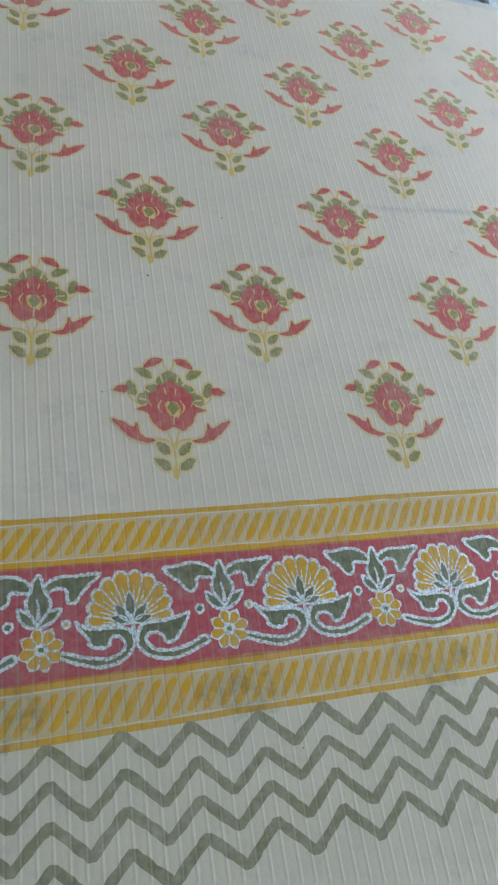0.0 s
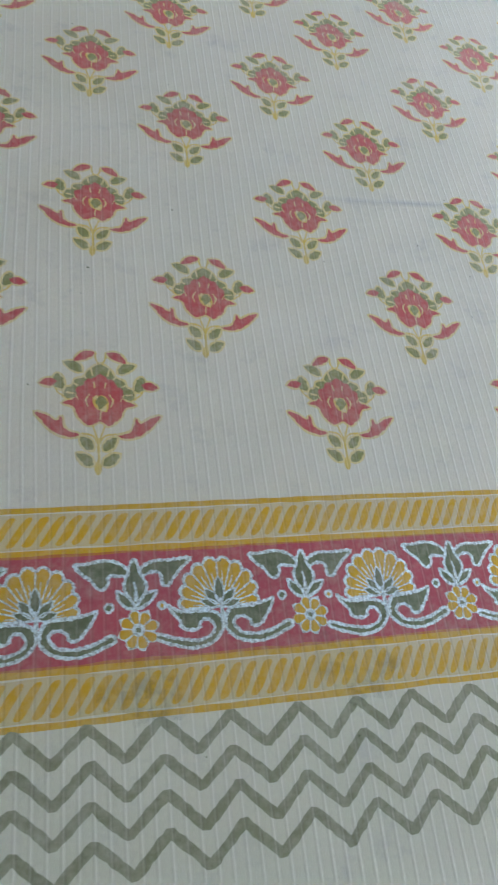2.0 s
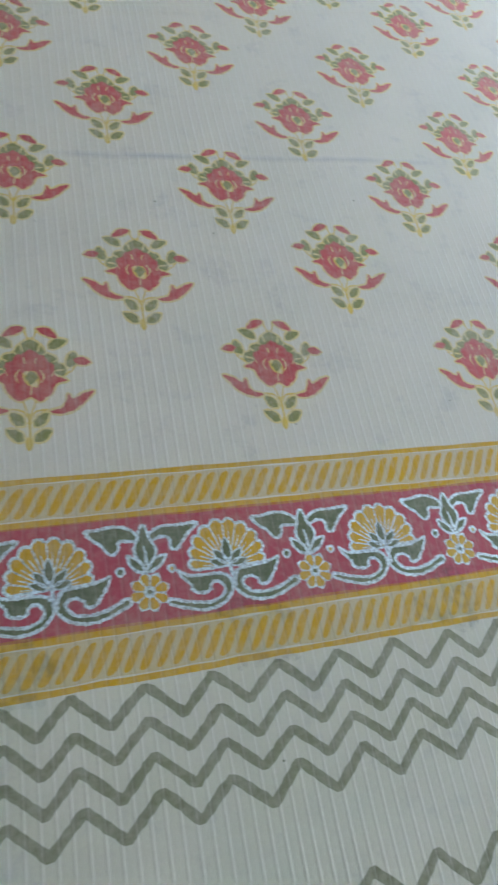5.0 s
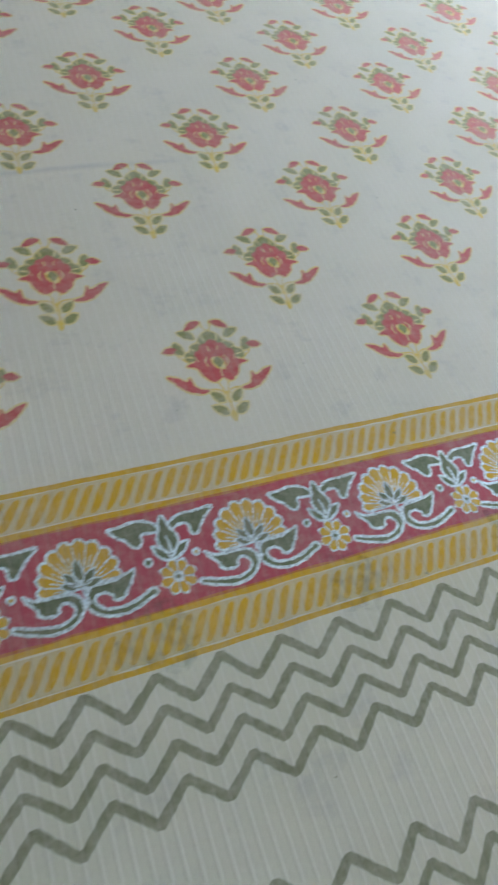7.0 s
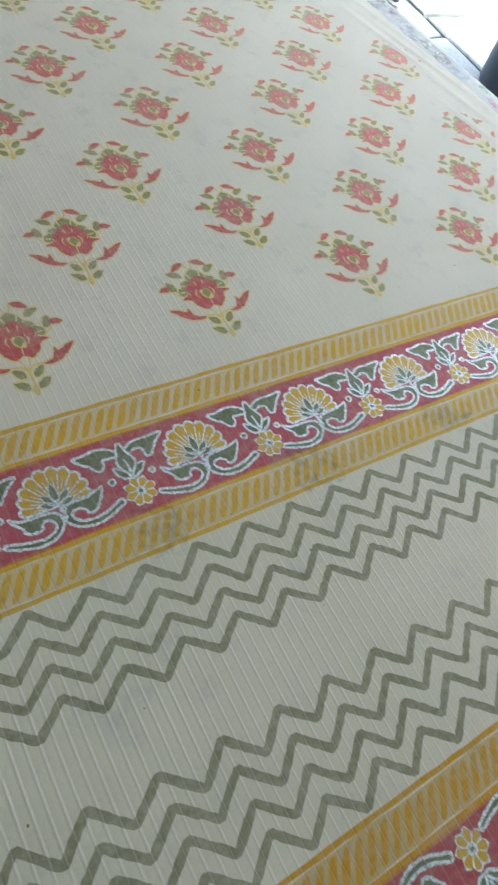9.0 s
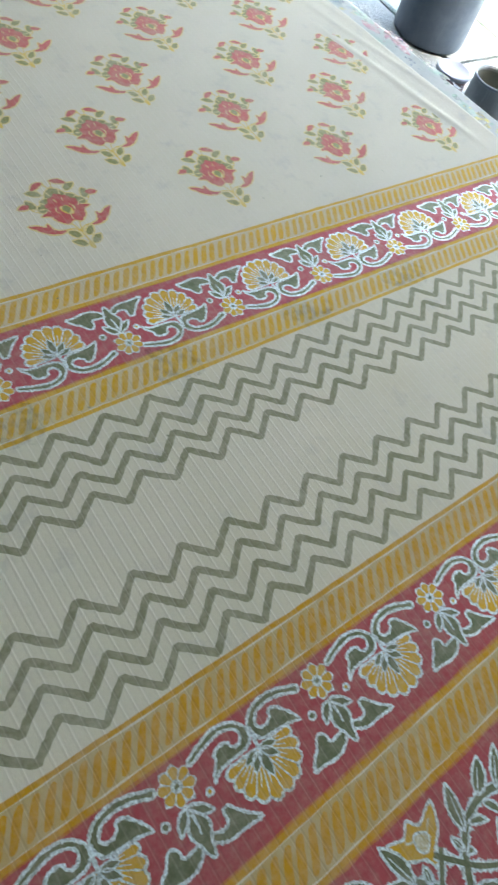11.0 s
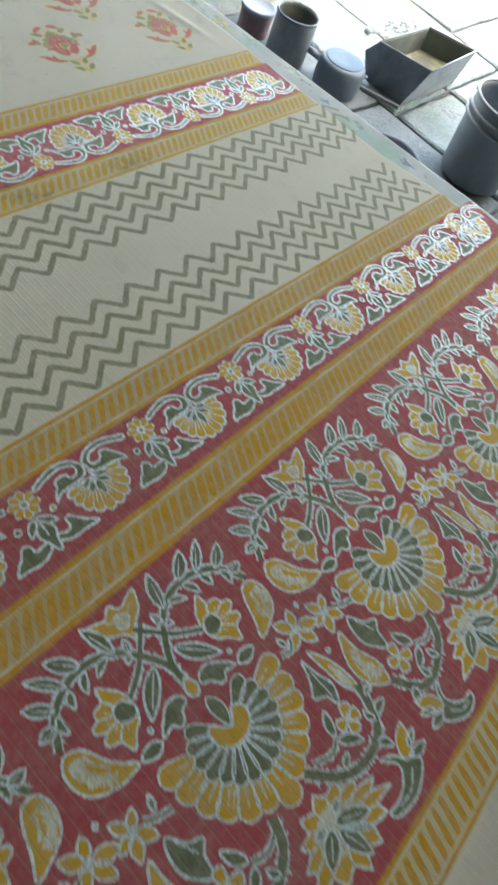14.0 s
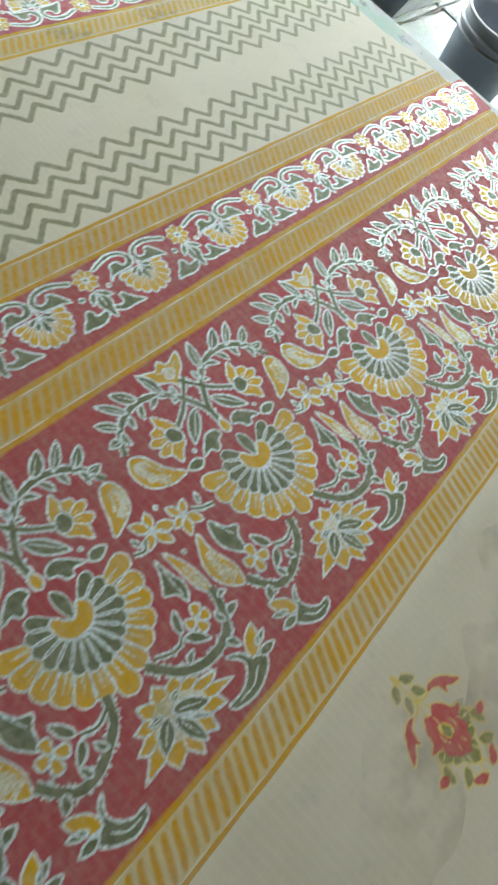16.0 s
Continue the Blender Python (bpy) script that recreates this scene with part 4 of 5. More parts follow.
def flower_parts():
    petals, leaves, stem = Print(), Print(), Print()

    def red(outline, layer=3):
        stem.shape(grow(outline, 2.0), M_HALO, 0.5)
        petals.shape([Vector(q) + Vector((random.uniform(-0.6, 0.6), random.uniform(-0.6, 0.6))) for q in outline], M_ROSE, layer)

    def green(outline, layer=2):
        stem.shape(grow(outline, 2.0), M_HALO, 0.5)
        leaves.shape([Vector(q) + Vector((random.uniform(-0.6, 0.6), random.uniform(-0.6, 0.6))) for q in outline], M_OLIVE, layer)

    heart = [(6, 82), (11, 80), (15, 74), (19.5, 71), (19, 64), (22, 60), (30, 57), (21, 54), (18, 47), (13, 41), (7, 38)]
    red(smooth([(0, 86)] + heart + [(1, 42)] + [(-x, y) for x, y in reversed(heart)], True, 3), 4)
    arch = [(9, 90), (13, 83), (20, 80), (22, 74), (28, 70), (26, 61)]
    green(smooth([(-x, y) for x, y in reversed(arch)] + [(-2, 96), (2, 96)] + arch + [(0, 70)], True, 3), 2)
    for s in (-1, 1):
        f = lambda x, y: (s * x, y)
        red(smooth([f(15, 29.5), f(24, 32.5), f(28, 37), f(30, 45), f(34, 41), f(42, 46), f(51, 48), f(45, 40.5), f(39, 34), f(31, 29), f(22, 27.5)], True, 3), 3)
        red(leaf(f(35, 77), f(49, 75), 8), 3)
        red(leaf(f(5, 108), f(22, 98), 8, 1.5 * s), 3)
        green(leaf(f(3.5, 4.5), f(17, 14), 8), 1)
        green(leaf(f(4, 17), f(14.5, 28), 8), 1)
        for q in ((11, 81, 14, 85), (6, 84, 8, 92), (18, 74, 23, 77), (21, 66, 27, 67)):
            leaves.line([f(q[0], q[1]), f(q[2], q[3])], 1.4, M_HALO, 3.5, uneven=0.4)
        green(smooth([f(30, 70), f(36, 72), f(38, 79), f(35, 85), f(31, 82), f(29, 76)], True, 3), 2)
        green(leaf(f(15, 88), f(30, 97), 8.5, 1.5 * s), 2)
        stem.line(smooth([f(0, 22), f(5, 29), f(14, 31)]), 1.6, M_STEM, 1.0)
        stem.line(smooth([f(0, 24), f(3, 32), f(5, 38)]), 1.4, M_STEM, 1.2)
        stem.line(smooth([f(1, 95), f(4, 102), f(4, 108)]), 1.6, M_STEM, 1.0)
        stem.line(smooth([f(24, 60), f(33, 66), f(36, 71)]), 1.4, M_STEM, 1.0)
        petals.line(smooth([f(9, 54), f(11, 60), f(8, 66)]), 1.1, M_HALO, 6, uneven=0.6)
        petals.line([f(17, 60), f(20, 66)], 1.0, M_HALO, 6, uneven=0.5)
        petals.line([f(4, 72), f(5, 78)], 0.9, M_HALO, 6, uneven=0.5)
    petals.line([(1, 43), (1, 48), (2, 52)], 1.2, M_HALO, 6, uneven=0.3)
    leaves.shape(blob((1.5, 58.5), 6.0, 10, 0.22, 0.72), M_OLIVE, 7)
    stem.line(smooth([(0, 0), (0.5, 10), (0, 19), (0, 27)]), 2.4, M_STEM, 1.4)
    petals.shape(blob((1.5, 58), 8.0, 12, 0.28, 0.85), M_STEM, 6.4)
    petals.shape(blob((4, 53), 2.6, 8, 0.3), M_HALO, 6.6)
    petals.shape(blob((-3, 63), 2.2, 8, 0.3), M_HALO, 6.6)
    stem.shape(leaf((0, -4), (0, 9), 6), M_STEM, 1.8)
    return petals.mesh("flower_print"), leaves.mesh("leaves"), stem.mesh("stem")


f_petals, f_leaves, f_stem = flower_parts()
for mesh in (f_petals, f_leaves, f_stem):       # the block is a little narrow, its upper half squat
    for v in mesh.vertices:
        v.co.x *= 0.945
        if v.co.y > 0.06:
            v.co.y = 0.06 + (v.co.y - 0.06) * 0.93


def field_flower(x, y, turn, tall=1.0):
    ob = child("flower_print", f_petals, cloth, (x, y, TOP + 0.0001), radians(turn), (1, tall, 1), label="red and olive printed flower sprig")
    child("leaves", f_leaves, ob)
    child("stem", f_stem, ob)


# the printer set each block down by eye: how far each flower strays, row by row, in millimetres
STRAY = (((0, -2), (1, -2), (2, 2), (12, 0), (9, 6), (6, 6), (2, 6), (-12, 2)),
         ((-7, 3), (-3, 2), (-6, 17), (7, 9), (4, 11), (-2, 4), (-14, 6)),
         ((1, 6), (0, 12), (-3, 10), (2, 14), (2, 8), (-7, 6), (-12, 4), (-31, -4)),
         ((-6, 25), (-10, 17), (-4, 13), (-2, 3), (-11, 6), (-10, 4), (-18, 0)),
         ((2, 10), (-1, 10), (-7, 6), (-8, 6), (-10, 4), (-10, 0), (-20, -4), (-36, -12)),
         ((-11, 4), (-12, 10), (-14, 9), (-4, 9), (-15, -8), (-24, -12), (-29, -10)),
         ((-4, -16), (-4, -16), (-4, -16), (-4, -16), (-4, -16), (-4, -16), (-4, -16), (-4, -16)))
for j in range(7):
    for i in range(-6, 9):
        dx, dy = STRAY[j][i] if 0 <= i < len(STRAY[j]) else (random.uniform(-3, 3), random.uniform(-3, 3))
        x = -0.021 + 0.2018 * i + (0.1009 if j % 2 else 0.0) + dx / 1000
        y = 0.1815 + 0.1005 * j + dy / 1000
        turn = -3.2 + random.uniform(-1.0, 1.0) + (4.2 if i > 3 else 0)
        if CLOTH_X0 + 0.06 < x < cloth_end(y) - 0.055:
            field_flower(x + 0.060 * math.sin(radians(turn)), y - 0.060 * math.cos(radians(turn)), turn)
for j in range(5):
    for i in range(-5, 8):
        x = 0.682 + 0.226 * (i - 2) + (0.113 if j % 2 else 0.0)
        y = -0.829 - 0.125 * j
        if CLOTH_X0 + 0.06 < x < cloth_end(y) - 0.075:
            field_flower(x, y, 186.5 + random.uniform(-1.5, 1.5), 1.12)


# ---- dye stains on the table cover ----
def m_stain(name, ink):
    n = Nodes(name)
    tone = n.mix(n.ramp(n.noise(70.0, 5.0, 0.7), 0.35, 0.65), ink, (0.52, 0.54, 0.52))
    thin = n.ramp(n.noise(45.0, 5.0, 0.7), 0.30, 0.52)
    return n.done(tone, 0.6, Alpha=n.math('MULTIPLY', thin, 0.9))


S_PINK, S_YELLOW = m_stain("pink_dye", (0.55, 0.13, 0.20)), m_stain("yellow_dye", (0.70, 0.58, 0.05))
S_GREY = m_stain("purple_grey_dye", (0.13, 0.125, 0.175))
S_GREEN, S_BLUE = m_stain("green_dye", (0.25, 0.46, 0.36)), m_stain("blue_dye", (0.10, 0.20, 0.30))
for x, y, r, s, ink in ((1.492, 0.385, 13, 2.6, S_PINK), (1.47, 0.425, 9, 2.0, S_PINK), (1.494, 0.175, 11, 1.9, S_YELLOW), (1.488, 0.206, 13, 2.0, S_GREEN), (1.508, 0.287, 10, 2.5, S_GREEN), (1.517, -0.052, 7, 1.6, S_BLUE), (1.520, 0.02, 10, 2.4, S_GREEN), (1.513, 0.118, 9, 1.8, S_GREEN), (1.532, -0.219, 6, 2.2, S_BLUE), (1.522, -0.115, 12, 2.2, S_GREEN), (1.46, 0.52, 12, 2.8, S_BLUE), (1.452, 0.60, 12, 3.0, S_GREEN), (1.44, 0.70, 12, 2.6, S_PINK), (1.516, 0.25, 5, 2.4, S_BLUE), (1.478, 0.33, 5, 2.0, S_BLUE), (1.446, 0.65, 19, 3.0, S_GREY), (1.437, 0.74, 20, 2.8, S_GREY), (1.432, 0.825, 18, 2.4, S_GREY), (1.458, 0.57, 15, 2.6, S_GREY), (1.478, 0.46, 9, 2.6, S_GREEN)):
    p = Print()
    p.shape(smooth(blob((0, 0), r, 11, 0.4, s, radians(94)), True, 3), ink, 1)
    child("dye_stain", p.mesh("dye_stain"), table, (x, y, TOP - 0.0007 + 0.00002 * random.random()))
    for _ in range(4):
        p = Print()
        p.shape(blob((0, 0), random.uniform(1.4, 3.2), 8, 0.3, random.uniform(1.0, 1.8), random.uniform(0, 3)), ink, 2)
        child("dye_drop", p.mesh("dye_drop"), table, (x + random.uniform(-0.012, 0.012), y + random.uniform(-0.04, 0.04), TOP - 0.0007 + 0.00002 * random.random()))


# dark line painted for the shade in the gap beside the cloth's hem
p = Print()
p.line(smooth([(1497, -85), (1497, -130), (1494, -195), (1505, -240), (1517, -275), (1521, -335)]), 3.2, M_WOOD, 3, uneven=0.6)
child("hem_shade_line", p.mesh("hem_shade_line"), table, (0, 0, TOP - 0.0006))


# ---- things on the yard floor ----
def lathe(profile, n=40, bm=None):
    """A turned body from (radius, height) pairs; a radius of 0 closes it."""
    bm = bm or bmesh.new()
    rings = []
    for r, z in profile:
        rings.append([bm.verts.new((0, 0, z))] if r == 0 else [bm.verts.new((r * math.cos(2 * math.pi * i / n), r * math.sin(2 * math.pi * i / n), z)) for i in range(n)])
    for a, b in zip(rings, rings[1:]):
        for i in range(n):
            j = (i + 1) % n
            if len(a) == 1:
                bm.faces.new((a[0], b[j], b[i]))
            elif len(b) == 1:
                bm.faces.new((a[i], a[j], b[0]))
            else:
                bm.faces.new((a[i], a[j], b[j], b[i]))
    for f in bm.faces:
        f.smooth = True
    bmesh.ops.recalc_face_normals(bm, faces=bm.faces)
    return bm


def tube(points, radius, n=8):
    """A round bar along a line of points."""
    bm = bmesh.new()
    p = [Vector(q) for q in points]
    rings = []
    for i, q in enumerate(p):
        way = (p[min(i + 1, len(p) - 1)] - p[max(i - 1, 0)]).normalized()
        a = way.orthogonal().normalized() if i == 0 else (a - way * a.dot(way)).normalized()
        b = way.cross(a)
        rings.append([bm.verts.new(q + (a * math.cos(2 * math.pi * k / n) + b * math.sin(2 * math.pi * k / n)) * radius) for k in range(n)])
    for r, s in zip(rings, rings[1:]):
        for k in range(n):
            bm.faces.new((r[k], r[(k + 1) % n], s[(k + 1) % n], s[k]))
    bm.faces.new(reversed(rings[0])), bm.faces.new(rings[-1])
    for f in bm.faces:
        f.smooth = len(f.verts) == 4
    return bm


def m_used(name, base, dust, rough, amount=0.5, metal=0.0, gloss=0.5):
    """A worn, dusty, scratched hard surface."""
    n = Nodes(name)
    tone = n.mix(n.math('MULTIPLY', n.ramp(n.noise(9.0, 6.0, 0.65), 0.45, 0.75), amount), base, dust)
    streak = n.ramp(n.noise(1.0, 4.0, 0.6, n.scaled(60.0, 60.0, 6.0)), 0.58, 0.75)
    tone = n.mix(n.math('MULTIPLY', streak, amount * 0.6), tone, dust)
    fleck = n.ramp(n.noise(150.0, 5.0, 0.7), 0.60, 0.68)
    tone = n.mix(n.math('MULTIPLY', fleck, amount * 0.7), tone, dust)
    n.bump(n.noise(70.0, 4.0, 0.6), 0.25, 0.001)
    return n.done(tone, n.ramp(n.noise(20.0, 4.0), 0.3, 0.7, rough - 0.1, rough + 0.12), Metallic=metal, Specular_IOR_Level=gloss)


M_BLACK = m_used("black_plastic", (0.092, 0.138, 0.185), (0.17, 0.225, 0.275), 0.5, 0.5)
M_DRUM = m_used("dark_drum_plastic", (0.045, 0.078, 0.122), (0.09, 0.135, 0.185), 0.55, 0.5)
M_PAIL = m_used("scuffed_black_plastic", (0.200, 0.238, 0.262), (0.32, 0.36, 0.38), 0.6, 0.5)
M_RING = m_used("scuffed_ring_plastic", (0.25, 0.275, 0.285), (0.36, 0.385, 0.39), 0.55, 0.6)
# darker than the outer plastic: shade inside the pail is in this tone
M_INSIDE = m_used("shaded_pail_inside", (0.125, 0.170, 0.215), (0.20, 0.25, 0.29), 0.6, 0.5)
M_TIN = m_used("blackened_tin", (0.128, 0.165, 0.195), (0.27, 0.32, 0.345), 0.55, 0.6)
# tone for inner walls, darkened to hold the shade inside cylinder and tray
M_INNER_SHADE = m_used("shaded_inner_wall", (0.085, 0.108, 0.104), (0.15, 0.175, 0.165), 0.8, 0.5, 0.0, 0.2)
M_PALE_TIN = m_used("pale_tin", (0.18, 0.215, 0.245), (0.33, 0.375, 0.41), 0.6, 0.7)
M_LID = m_used("white_lid", (0.20, 0.25, 0.32), (0.15, 0.18, 0.24), 0.7, 0.5, 0.0, 0.2)
M_CAN = m_used("dyed_can", (0.20, 0.135, 0.15), (0.33, 0.30, 0.32), 0.75, 0.8, 0.0, 0.2)
M_PAPER = m_used("paper_label", (0.62, 0.63, 0.66), (0.45, 0.46, 0.48), 0.7, 0.5)
M_POT = m_used("blue_grey_pot", (0.095, 0.160, 0.225), (0.15, 0.22, 0.285), 0.7, 0.5, 0.0, 0.15)
M_ENAMEL = m_used("dark_blue_enamel", (0.095, 0.140, 0.185), (0.20, 0.26, 0.30), 0.42, 0.5)
M_WIRE = m_used("wire", (0.30, 0.30, 0.30), (0.2, 0.17, 0.15), 0.4, 0.5, 0.7)


def m_dye():
    n = Nodes("pale_dye")
    # leaves reflected in the liquid are painted as yellow-green patches
    tone = n.mix(n.ramp(n.noise(14.0, 4.0, 0.6), 0.42, 0.70), (0.095, 0.11, 0.105), (0.22, 0.27, 0.15))
    n.bump(n.noise(30.0, 3.0), 0.25, 0.004)
    return n.done(tone, 0.3, Specular_IOR_Level=0.25)


M_DYE = m_dye()

# black bucket with ribbed rim and wire handle
bucket = thing("bucket", (3.32, 0.115, 0), "black plastic bucket with ribbed rim and wire handle on stone floor", "bucket")
H = 0.325
part("body", lathe([(0, 0.004), (0.125, 0.004), (0.134, 0.010), (0.138, 0.02), (0.160, H - 0.06), (0.160, H - 0.006), (0.157, H - 0.003), (0.154, H - 0.008), (0.152, H - 0.02)], 56), M_PAIL, bucket)
part("inside", lathe([(0.1525, H - 0.016), (0.134, 0.03), (0, 0.03)], 56), M_INSIDE, bucket, "dark blue-grey inner wall, shade in its colour")
for z, r in ((H - 0.002, 0.1655), (H - 0.046, 0.1715), (H - 0.078, 0.1695)):
    part("rim_ring", lathe([(0.1570, z - 0.006), (r, z - 0.005), (r + 0.001, z), (r, z + 0.004), (0.1570, z + 0.005)], 56), M_RING, bucket, "scuffed paler ring")
for a in (-100, 80):
    bm = bmesh.new()
    slab_box(bm, -0.012, 0.012, -0.016, 0.016, -0.03, 0.012)
    bmesh.ops.bevel(bm, geom=bm.edges[:], offset=0.004, segments=2, affect='EDGES')
    ear = part("ear", bm, M_PAIL, bucket)
    ear.location = (0.17 * math.cos(radians(a)), 0.17 * math.sin(radians(a)), H - 0.045)
    ear.rotation_euler = (0, 0, radians(a))
arc = []
for i in range(25):
    a = math.pi * i / 24
    along = Vector((math.cos(radians(-100)), math.sin(radians(-100)), 0)) * (0.186 * math.cos(a))
    out = Vector((math.cos(radians(-10)), math.sin(radians(-10)), 0)) * (0.178 * math.sin(a))
    arc.append(along + out + Vector((0, 0, H - 0.045 - 0.10 * math.sin(a))))
part("handle", tube(arc, 0.0028), M_WIRE, bucket, "thin wire handle hanging down")

# tall black drum with a paper label
drum = thing("drum", (3.372, 1.615, 0), "tall dark grey plastic drum with a torn paper label", "drum")
part("body", lathe([(0, 0.003), (0.155, 0.003), (0.165, 0.008), (0.170, 0.022), (0.172, 0.10), (0.174, 0.50), (0.172, 0.515), (0.166, 0.52), (0, 0.52)], 56), M_DRUM, drum)
part("lid", lathe([(0.175, 0.50), (0.181, 0.502), (0.181, 0.532), (0.174, 0.538), (0, 0.538)], 56), M_DRUM, drum)
bm = bmesh.new()
prev = None
for i in range(13):
    a = radians(-130 + 46 * i / 12)
    pair = [bm.verts.new((0.1756 * math.cos(a), 0.1756 * math.sin(a), z + (0.004 * math.sin(i * 1.7)))) for z in (0.255, 0.385)]
    if prev:
        bm.faces.new((prev[0], pair[0], pair[1], prev[1]))
    prev = pair
part("label", bm, M_PAPER, drum, "torn white paper label")

# small can with a white lid
can = thing("paint_can", (3.093, 1.225, 0), "small dye-stained can with a white lid", "can")
part("body", lathe([(0, 0.002), (0.068, 0.002), (0.071, 0.006), (0.070, 0.012), (0.070, 0.096), (0.072, 0.100), (0, 0.100)], 40), M_CAN, can)
part("lid", lathe([(0.0725, 0.092), (0.0765, 0.094), (0.0770, 0.108), (0.0735, 0.1105), (0.066, 0.1105), (0.064, 0.106), (0, 0.106)], 40), M_LID, can, "white plastic lid")

# open black cylinder
mug = thing("cylinder_pot", (3.085, 1.025, 0), "open black plastic cylinder, worn grey towards its foot", "pot")
part("body", lathe([(0, 0.003), (0.083, 0.003), (0.087, 0.008), (0.088, 0.185), (0.0875, 0.190), (0.084, 0.190), (0.083, 0.185), (0.083, 0.178)], 48), M_TIN, mug)
part("inside", lathe([(0.0832, 0.182), (0.082, 0.015), (0, 0.015)], 48), M_INNER_SHADE, mug, "dark greenish inner wall")
part("rim", lathe([(0.0885, 0.180), (0.091, 0.183), (0.091, 0.191), (0.0882, 0.193), (0.0882, 0.1905)], 48), M_BLACK, mug)

# upturned round pot
pot = thing("upturned_pot", (3.165, 0.79, 0), "upturned dark pot with a flat bottom, bluer with sky light in its colour", "pot")
part("body", lathe([(0.096, 0.0), (0.099, 0.008), (0.103, 0.045), (0.103, 0.09), (0.099, 0.112), (0.091, 0.121), (0.084, 0.123)], 48), M_ENAMEL, pot)
# sky light on the upturned bottom is put into its bluer tone
part("bottom", lathe([(0.0845, 0.121), (0.084, 0.126), (0.077, 0.1275), (0.045, 0.1265), (0, 0.1255)], 48), M_POT, pot, "flat bottom, bluer with sky light in its colour")
part("handle", tube([(-0.02, 0.096, 0.075), (-0.03, 0.14, 0.08), (-0.045, 0.19, 0.082)], 0.015), M_BLACK, pot)
part("handle", tube([(0.086, -0.05, 0.065), (0.118, -0.065, 0.065), (0.128, -0.03, 0.06), (0.118, 0.0, 0.06), (0.100, 0.01, 0.06)], 0.008), M_BLACK, pot)

# iron bar on the floor
bar = thing("iron_bar", (3.33, 0.665, 0.009), "dark iron bar lying on the stone floor", "bar")
bm = bmesh.new()
slab_box(bm, -0.15, 0.11, -0.008, 0.008, -0.008, 0.008)
bmesh.ops.bevel(bm, geom=bm.edges[:], offset=0.002, segments=1, affect='EDGES')
part("shaft", bm, M_TIN, bar)
bar.rotation_euler = (0, 0, radians(-67))

# open tray of dye: a cut-open tin, its walls splayed
tray = thing("dye_tray", (3.60, 0.66, 0), "open black tin box holding dull dye, one side paler", "tray")
LH = 0.19
FOOT = [Vector((x, y, 0)) for x, y in ((-0.190, -0.082), (0.290, -0.078), (0.190, 0.108), (-0.205, 0.104))]
BRIM = [Vector((x, y, LH)) for x, y in ((-0.180, -0.138), (0.257, -0.115), (0.150, 0.102), (-0.262, 0.100))]


def tray_wall(k, material, label="", inside=None):
    """The k-th wall: a bent sheet between the foot and the brim, with a rolled lip and an inner side darkened by
    painted shade.
    """
    m = (k + 1) % 4
    low, high = (FOOT[k], FOOT[m]), (BRIM[k], BRIM[m])
    side = (high[1] - high[0]).normalized()
    inward = Vector((-side.y, side.x, 0))
    for name, near, far, top, paint, text in (("wall", 0.0, 0.004, 0.0, material, label), ("lining", 0.0045, 0.006, 0.008, inside or M_INNER_SHADE, "inner side darkened with painted shade")):
        bm = bmesh.new()
        rows = []
        for t in (0.0, 0.35, 0.7, 1.0 - top / LH):
            sag = 0.006 * math.sin(math.pi * t)
            rows.append([[bm.verts.new(low[0].lerp(low[1], u).lerp(high[0].lerp(high[1], u), t) + inward * (d + sag * math.sin(math.pi * u))) for u in (0.0, 0.25, 0.5, 0.75, 1.0)] for d in (near, far)])
        for a, b in zip(rows, rows[1:]):
            for i in range(4):
                bm.faces.new((a[0][i], a[0][i + 1], b[0][i + 1], b[0][i]))
                bm.faces.new((a[1][i + 1], a[1][i], b[1][i], b[1][i + 1]))
            for i in (0, 4):
                bm.faces.new((a[0][i], a[1][i], b[1][i], b[0][i]))
        for r in (rows[0], rows[-1]):
            for i in range(4):
                bm.faces.new((r[0][i], r[1][i], r[1][i + 1], r[0][i + 1]))
        bmesh.ops.recalc_face_normals(bm, faces=bm.faces)
        part(name, bm, paint, tray, text)
    part("lip", tube([high[0], high[1]], 0.0035), M_PALE_TIN if label else material, tray)


# the -y side is paler than the other walls
tray_wall(0, M_PALE_TIN, "paler grey side")
tray_wall(1, M_TIN)
tray_wall(2, M_TIN)
tray_wall(3, M_TIN)
bm = bmesh.new()
outer = [bm.verts.new(v * 0.99 + Vector((0, 0, 0.001))) for v in FOOT] + [bm.verts.new(v * 0.99 + Vector((0, 0, 0.006))) for v in FOOT]
bm.faces.new(outer[4:])
for k in range(4):
    bm.faces.new((outer[k], outer[(k + 1) % 4], outer[4 + (k + 1) % 4], outer[4 + k]))
part("bottom", bm, M_TIN, tray)
bm = bmesh.new()
level = [a.lerp(b, 0.45) * 0.965 for a, b in zip(FOOT, BRIM)]
for v in level:
    v.z = 0.085
bm.faces.new([bm.verts.new(v) for v in level])
part("dye", bm, M_DYE, tray, "dull brown dye with leaf reflections painted yellow-green")
# corner of the tin bent outwards
bm = bmesh.new()
flap = [BRIM[3] + Vector((0, 0, -0.001)), BRIM[3].lerp(BRIM[0], 0.22) + Vector((-0.003, 0, -0.002)), FOOT[3].lerp(FOOT[0], 0.15) + Vector((-0.003, 0, 0.004)), FOOT[3] + Vector((-0.005, 0.012, 0.004)), Vector((-0.262, 0.148, 0.125))]
front = [bm.verts.new(v) for v in flap]
rear = [bm.verts.new(v + Vector((0.004, 0.002, 0))) for v in flap]
bm.faces.new(front), bm.faces.new(reversed(rear))
for i in range(5):
    bm.faces.new((front[i], front[(i + 1) % 5], rear[(i + 1) % 5], rear[i]))
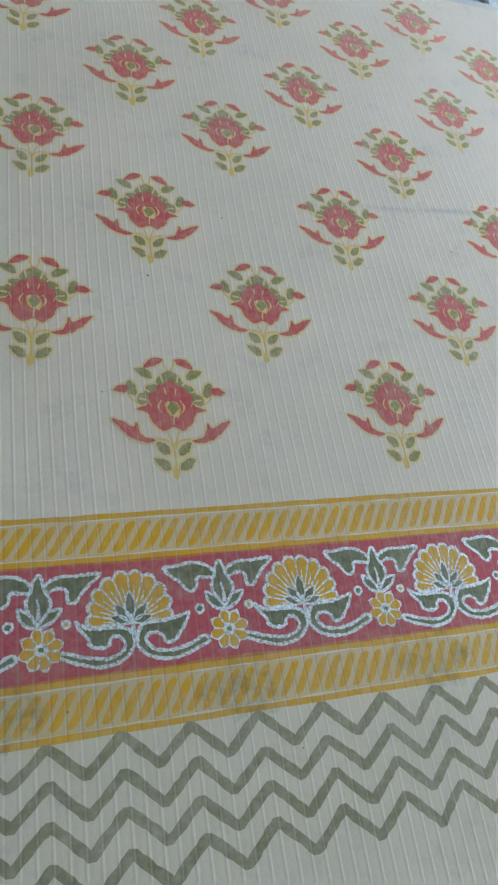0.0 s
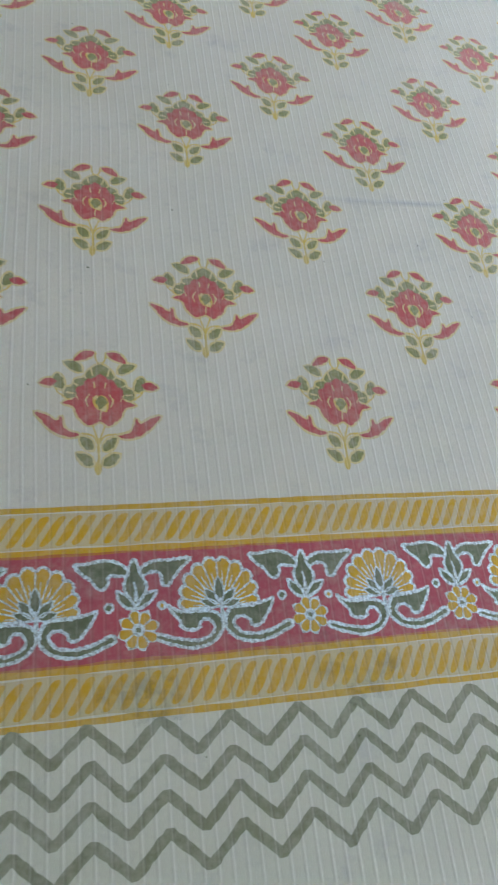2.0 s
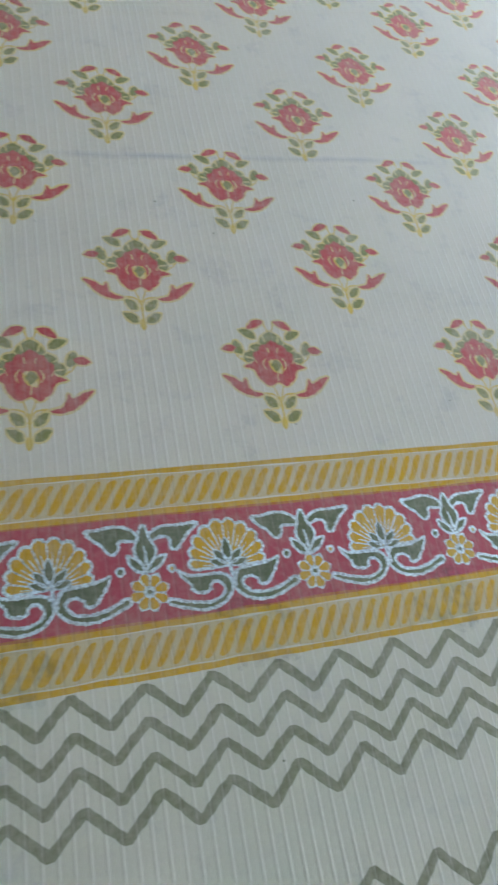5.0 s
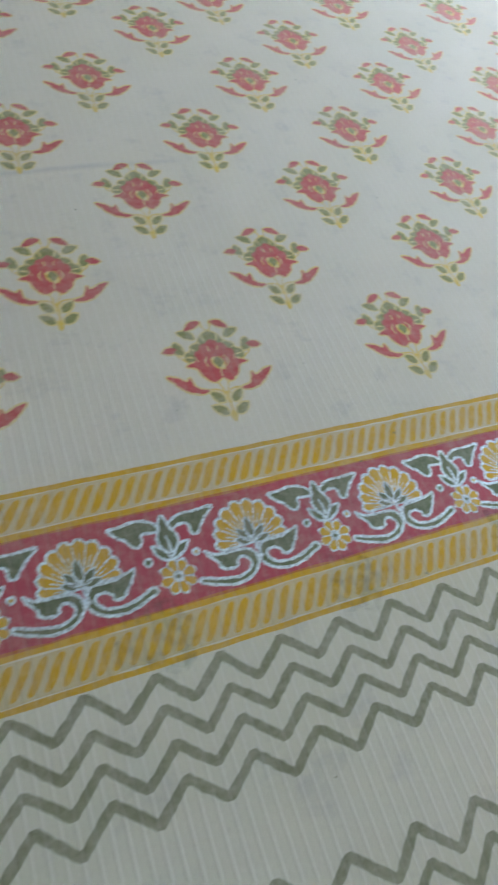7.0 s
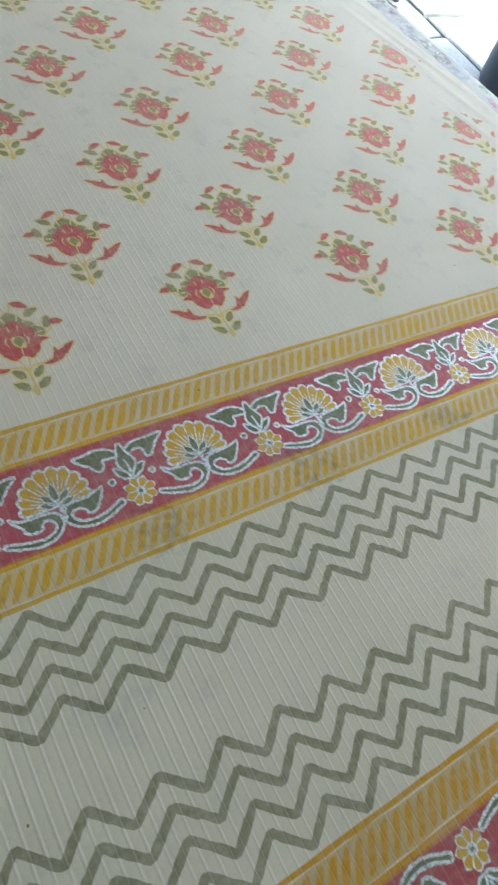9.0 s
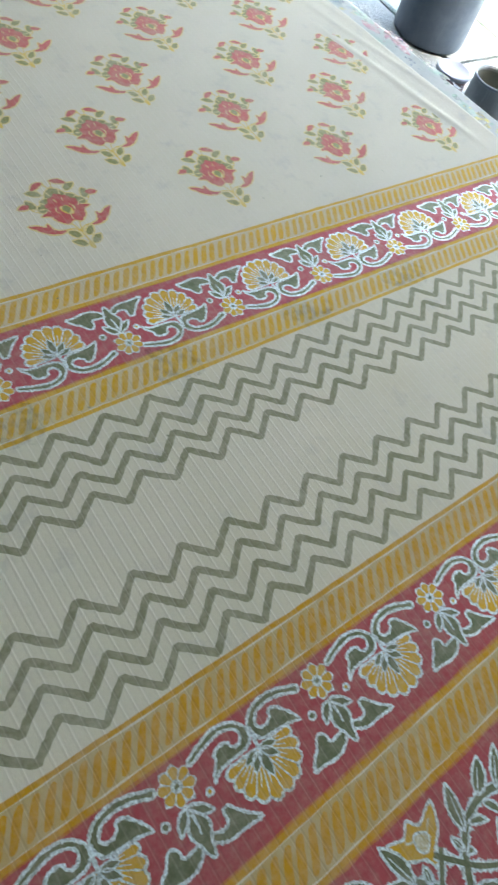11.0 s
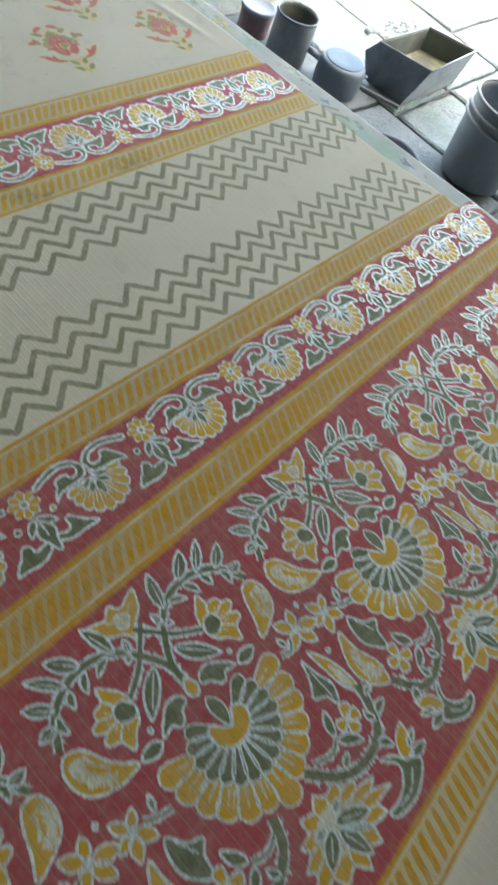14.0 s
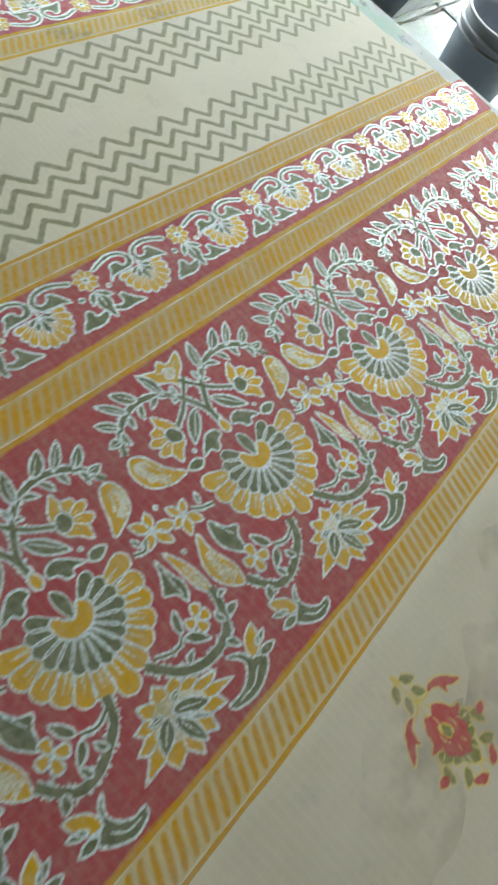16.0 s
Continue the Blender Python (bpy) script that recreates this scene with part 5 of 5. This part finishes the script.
bmesh.ops.recalc_face_normals(bm, faces=bm.faces)
part("flap", bm, M_TIN, tray, "bent-out tin corner")

# low black basin beside the table
basin = thing("basin", (2.955, 0.335, 0), "low black rubber basin on the floor by the table", "basin")
part("body", lathe([(0, 0.002), (0.095, 0.002), (0.110, 0.012), (0.118, 0.06), (0.122, 0.066), (0.118, 0.068), (0.112, 0.06), (0.104, 0.016), (0, 0.012)], 40), M_BLACK, basin)

# dark post out in the yard
post = thing("post", (3.21, 2.365, 0), "dark iron post standing in the yard", "post")
part("shaft", tube([(0, 0, 0), (0, 0, 0.6), (0, 0, 1.3)], 0.017, 12), M_TIN, post)
part("foot", lathe([(0, 0.0), (0.035, 0.0), (0.035, 0.006), (0.018, 0.012), (0, 0.012)], 20), M_TIN, post)


# ---- the yard's paving ----
paving = tagged(new("paving"), "worn grey stone slabs with dark joints in the yard", "paving", kind="structure")


def flagstone(x0, x1, y0, y1):
    w, d, g = (x1 - x0) / 2, (y1 - y0) / 2, 0.010
    bm = bmesh.new()
    ring = [(-w + g, -d + g), (w - g, -d + g), (w - g, d - g), (-w + g, d - g)]
    jag = []
    for i in range(4):
        a, b = Vector(ring[i]), Vector(ring[(i + 1) % 4])
        for k in range(5):
            q = a.lerp(b, k / 5)
            jag.append((q.x + random.uniform(-0.006, 0.006), q.y + random.uniform(-0.006, 0.006)))
    up = random.uniform(-0.008, 0.0)
    low = [bm.verts.new((x, y, -0.05)) for x, y in jag]
    mid = [bm.verts.new((x, y, up - 0.008)) for x, y in jag]
    top = [bm.verts.new((x * (1 - 0.012 / w), y * (1 - 0.012 / d), up)) for x, y in jag]
    for a, b in ((low, mid), (mid, top)):
        for i in range(len(a)):
            bm.faces.new((a[i], a[(i + 1) % len(a)], b[(i + 1) % len(a)], b[i]))
    bm.faces.new(top)
    # slabs nearest the table get the cement with shade in its tone
    ob = part("flagstone", bm, M_CEMENT if x1 < 3.345 else M_STONE, paving)
    ob.location = ((x0 + x1) / 2, (y0 + y1) / 2, 0)


for x0, x1, first, last in ((-1.6, -0.9, 0.3, 0.8), (-0.9, -0.2, 0.1, 0.8), (-0.2, 0.5, 0.5, 0.8), (0.5, 1.15, 0.2, 0.8), (1.15, 1.75, 0.0, 0.8), (1.75, 2.28, 0.35, 0.8), (2.28, 2.86, 0.1, 0.8), (2.86, 3.344, 0.645, 0.72), (3.344, 3.845, 0.55, 0.86), (3.845, 4.40, 1.46, 0.9), (4.40, 4.95, 0.9, 0.8), (4.95, 5.6, 0.4, 0.9), (5.6, 6.2, 0.7, 0.8), (6.2, 6.9, 0.2, 0.9), (6.9, 7.6, 0.5, 0.9), (7.6, 8.3, 0.1, 0.9)):
    y = first - 5 * last
    while y < 8.0:
        flagstone(x0 + 0.003, x1 - 0.003, y, y + last)
        y += last


# ---- crumbs and stones on the floor ----
pebble = thing("pebble", (3.745, 1.035, 0), "small dark stone lying on the paving", "stone")
bm = bmesh.new()
bmesh.ops.create_icosphere(bm, subdivisions=2, radius=0.02)
for v in bm.verts:
    v.co *= random.uniform(0.85, 1.15)
    v.co.z = v.co.z * 0.8 + 0.014
part("stone", bm, M_TIN, pebble)
bm = bmesh.new()
for _ in range(80):
    x, y = random.gauss(4.05, 0.11), random.gauss(1.01, 0.05)
    r = random.uniform(0.003, 0.010)
    ball = bmesh.ops.create_icosphere(bm, subdivisions=1, radius=r)["verts"]
    for v in ball:
        v.co = Vector((x, y, r * 0.2)) + Vector((v.co.x * 1.3, v.co.y, v.co.z * 0.6)) * random.uniform(0.7, 1.25)
me = bpy.data.meshes.new("rubble")
bm.to_mesh(me)
bm.free()
me.materials.append(M_CEMENT)
me.materials.append(M_STONE)
for f in me.polygons:
    f.material_index = 1 if (f.index // 20) % 4 == 0 else 0
tagged(new("rubble", me), "scattered grey rubble and crumbs on the paving", "rubble", kind="stuff")
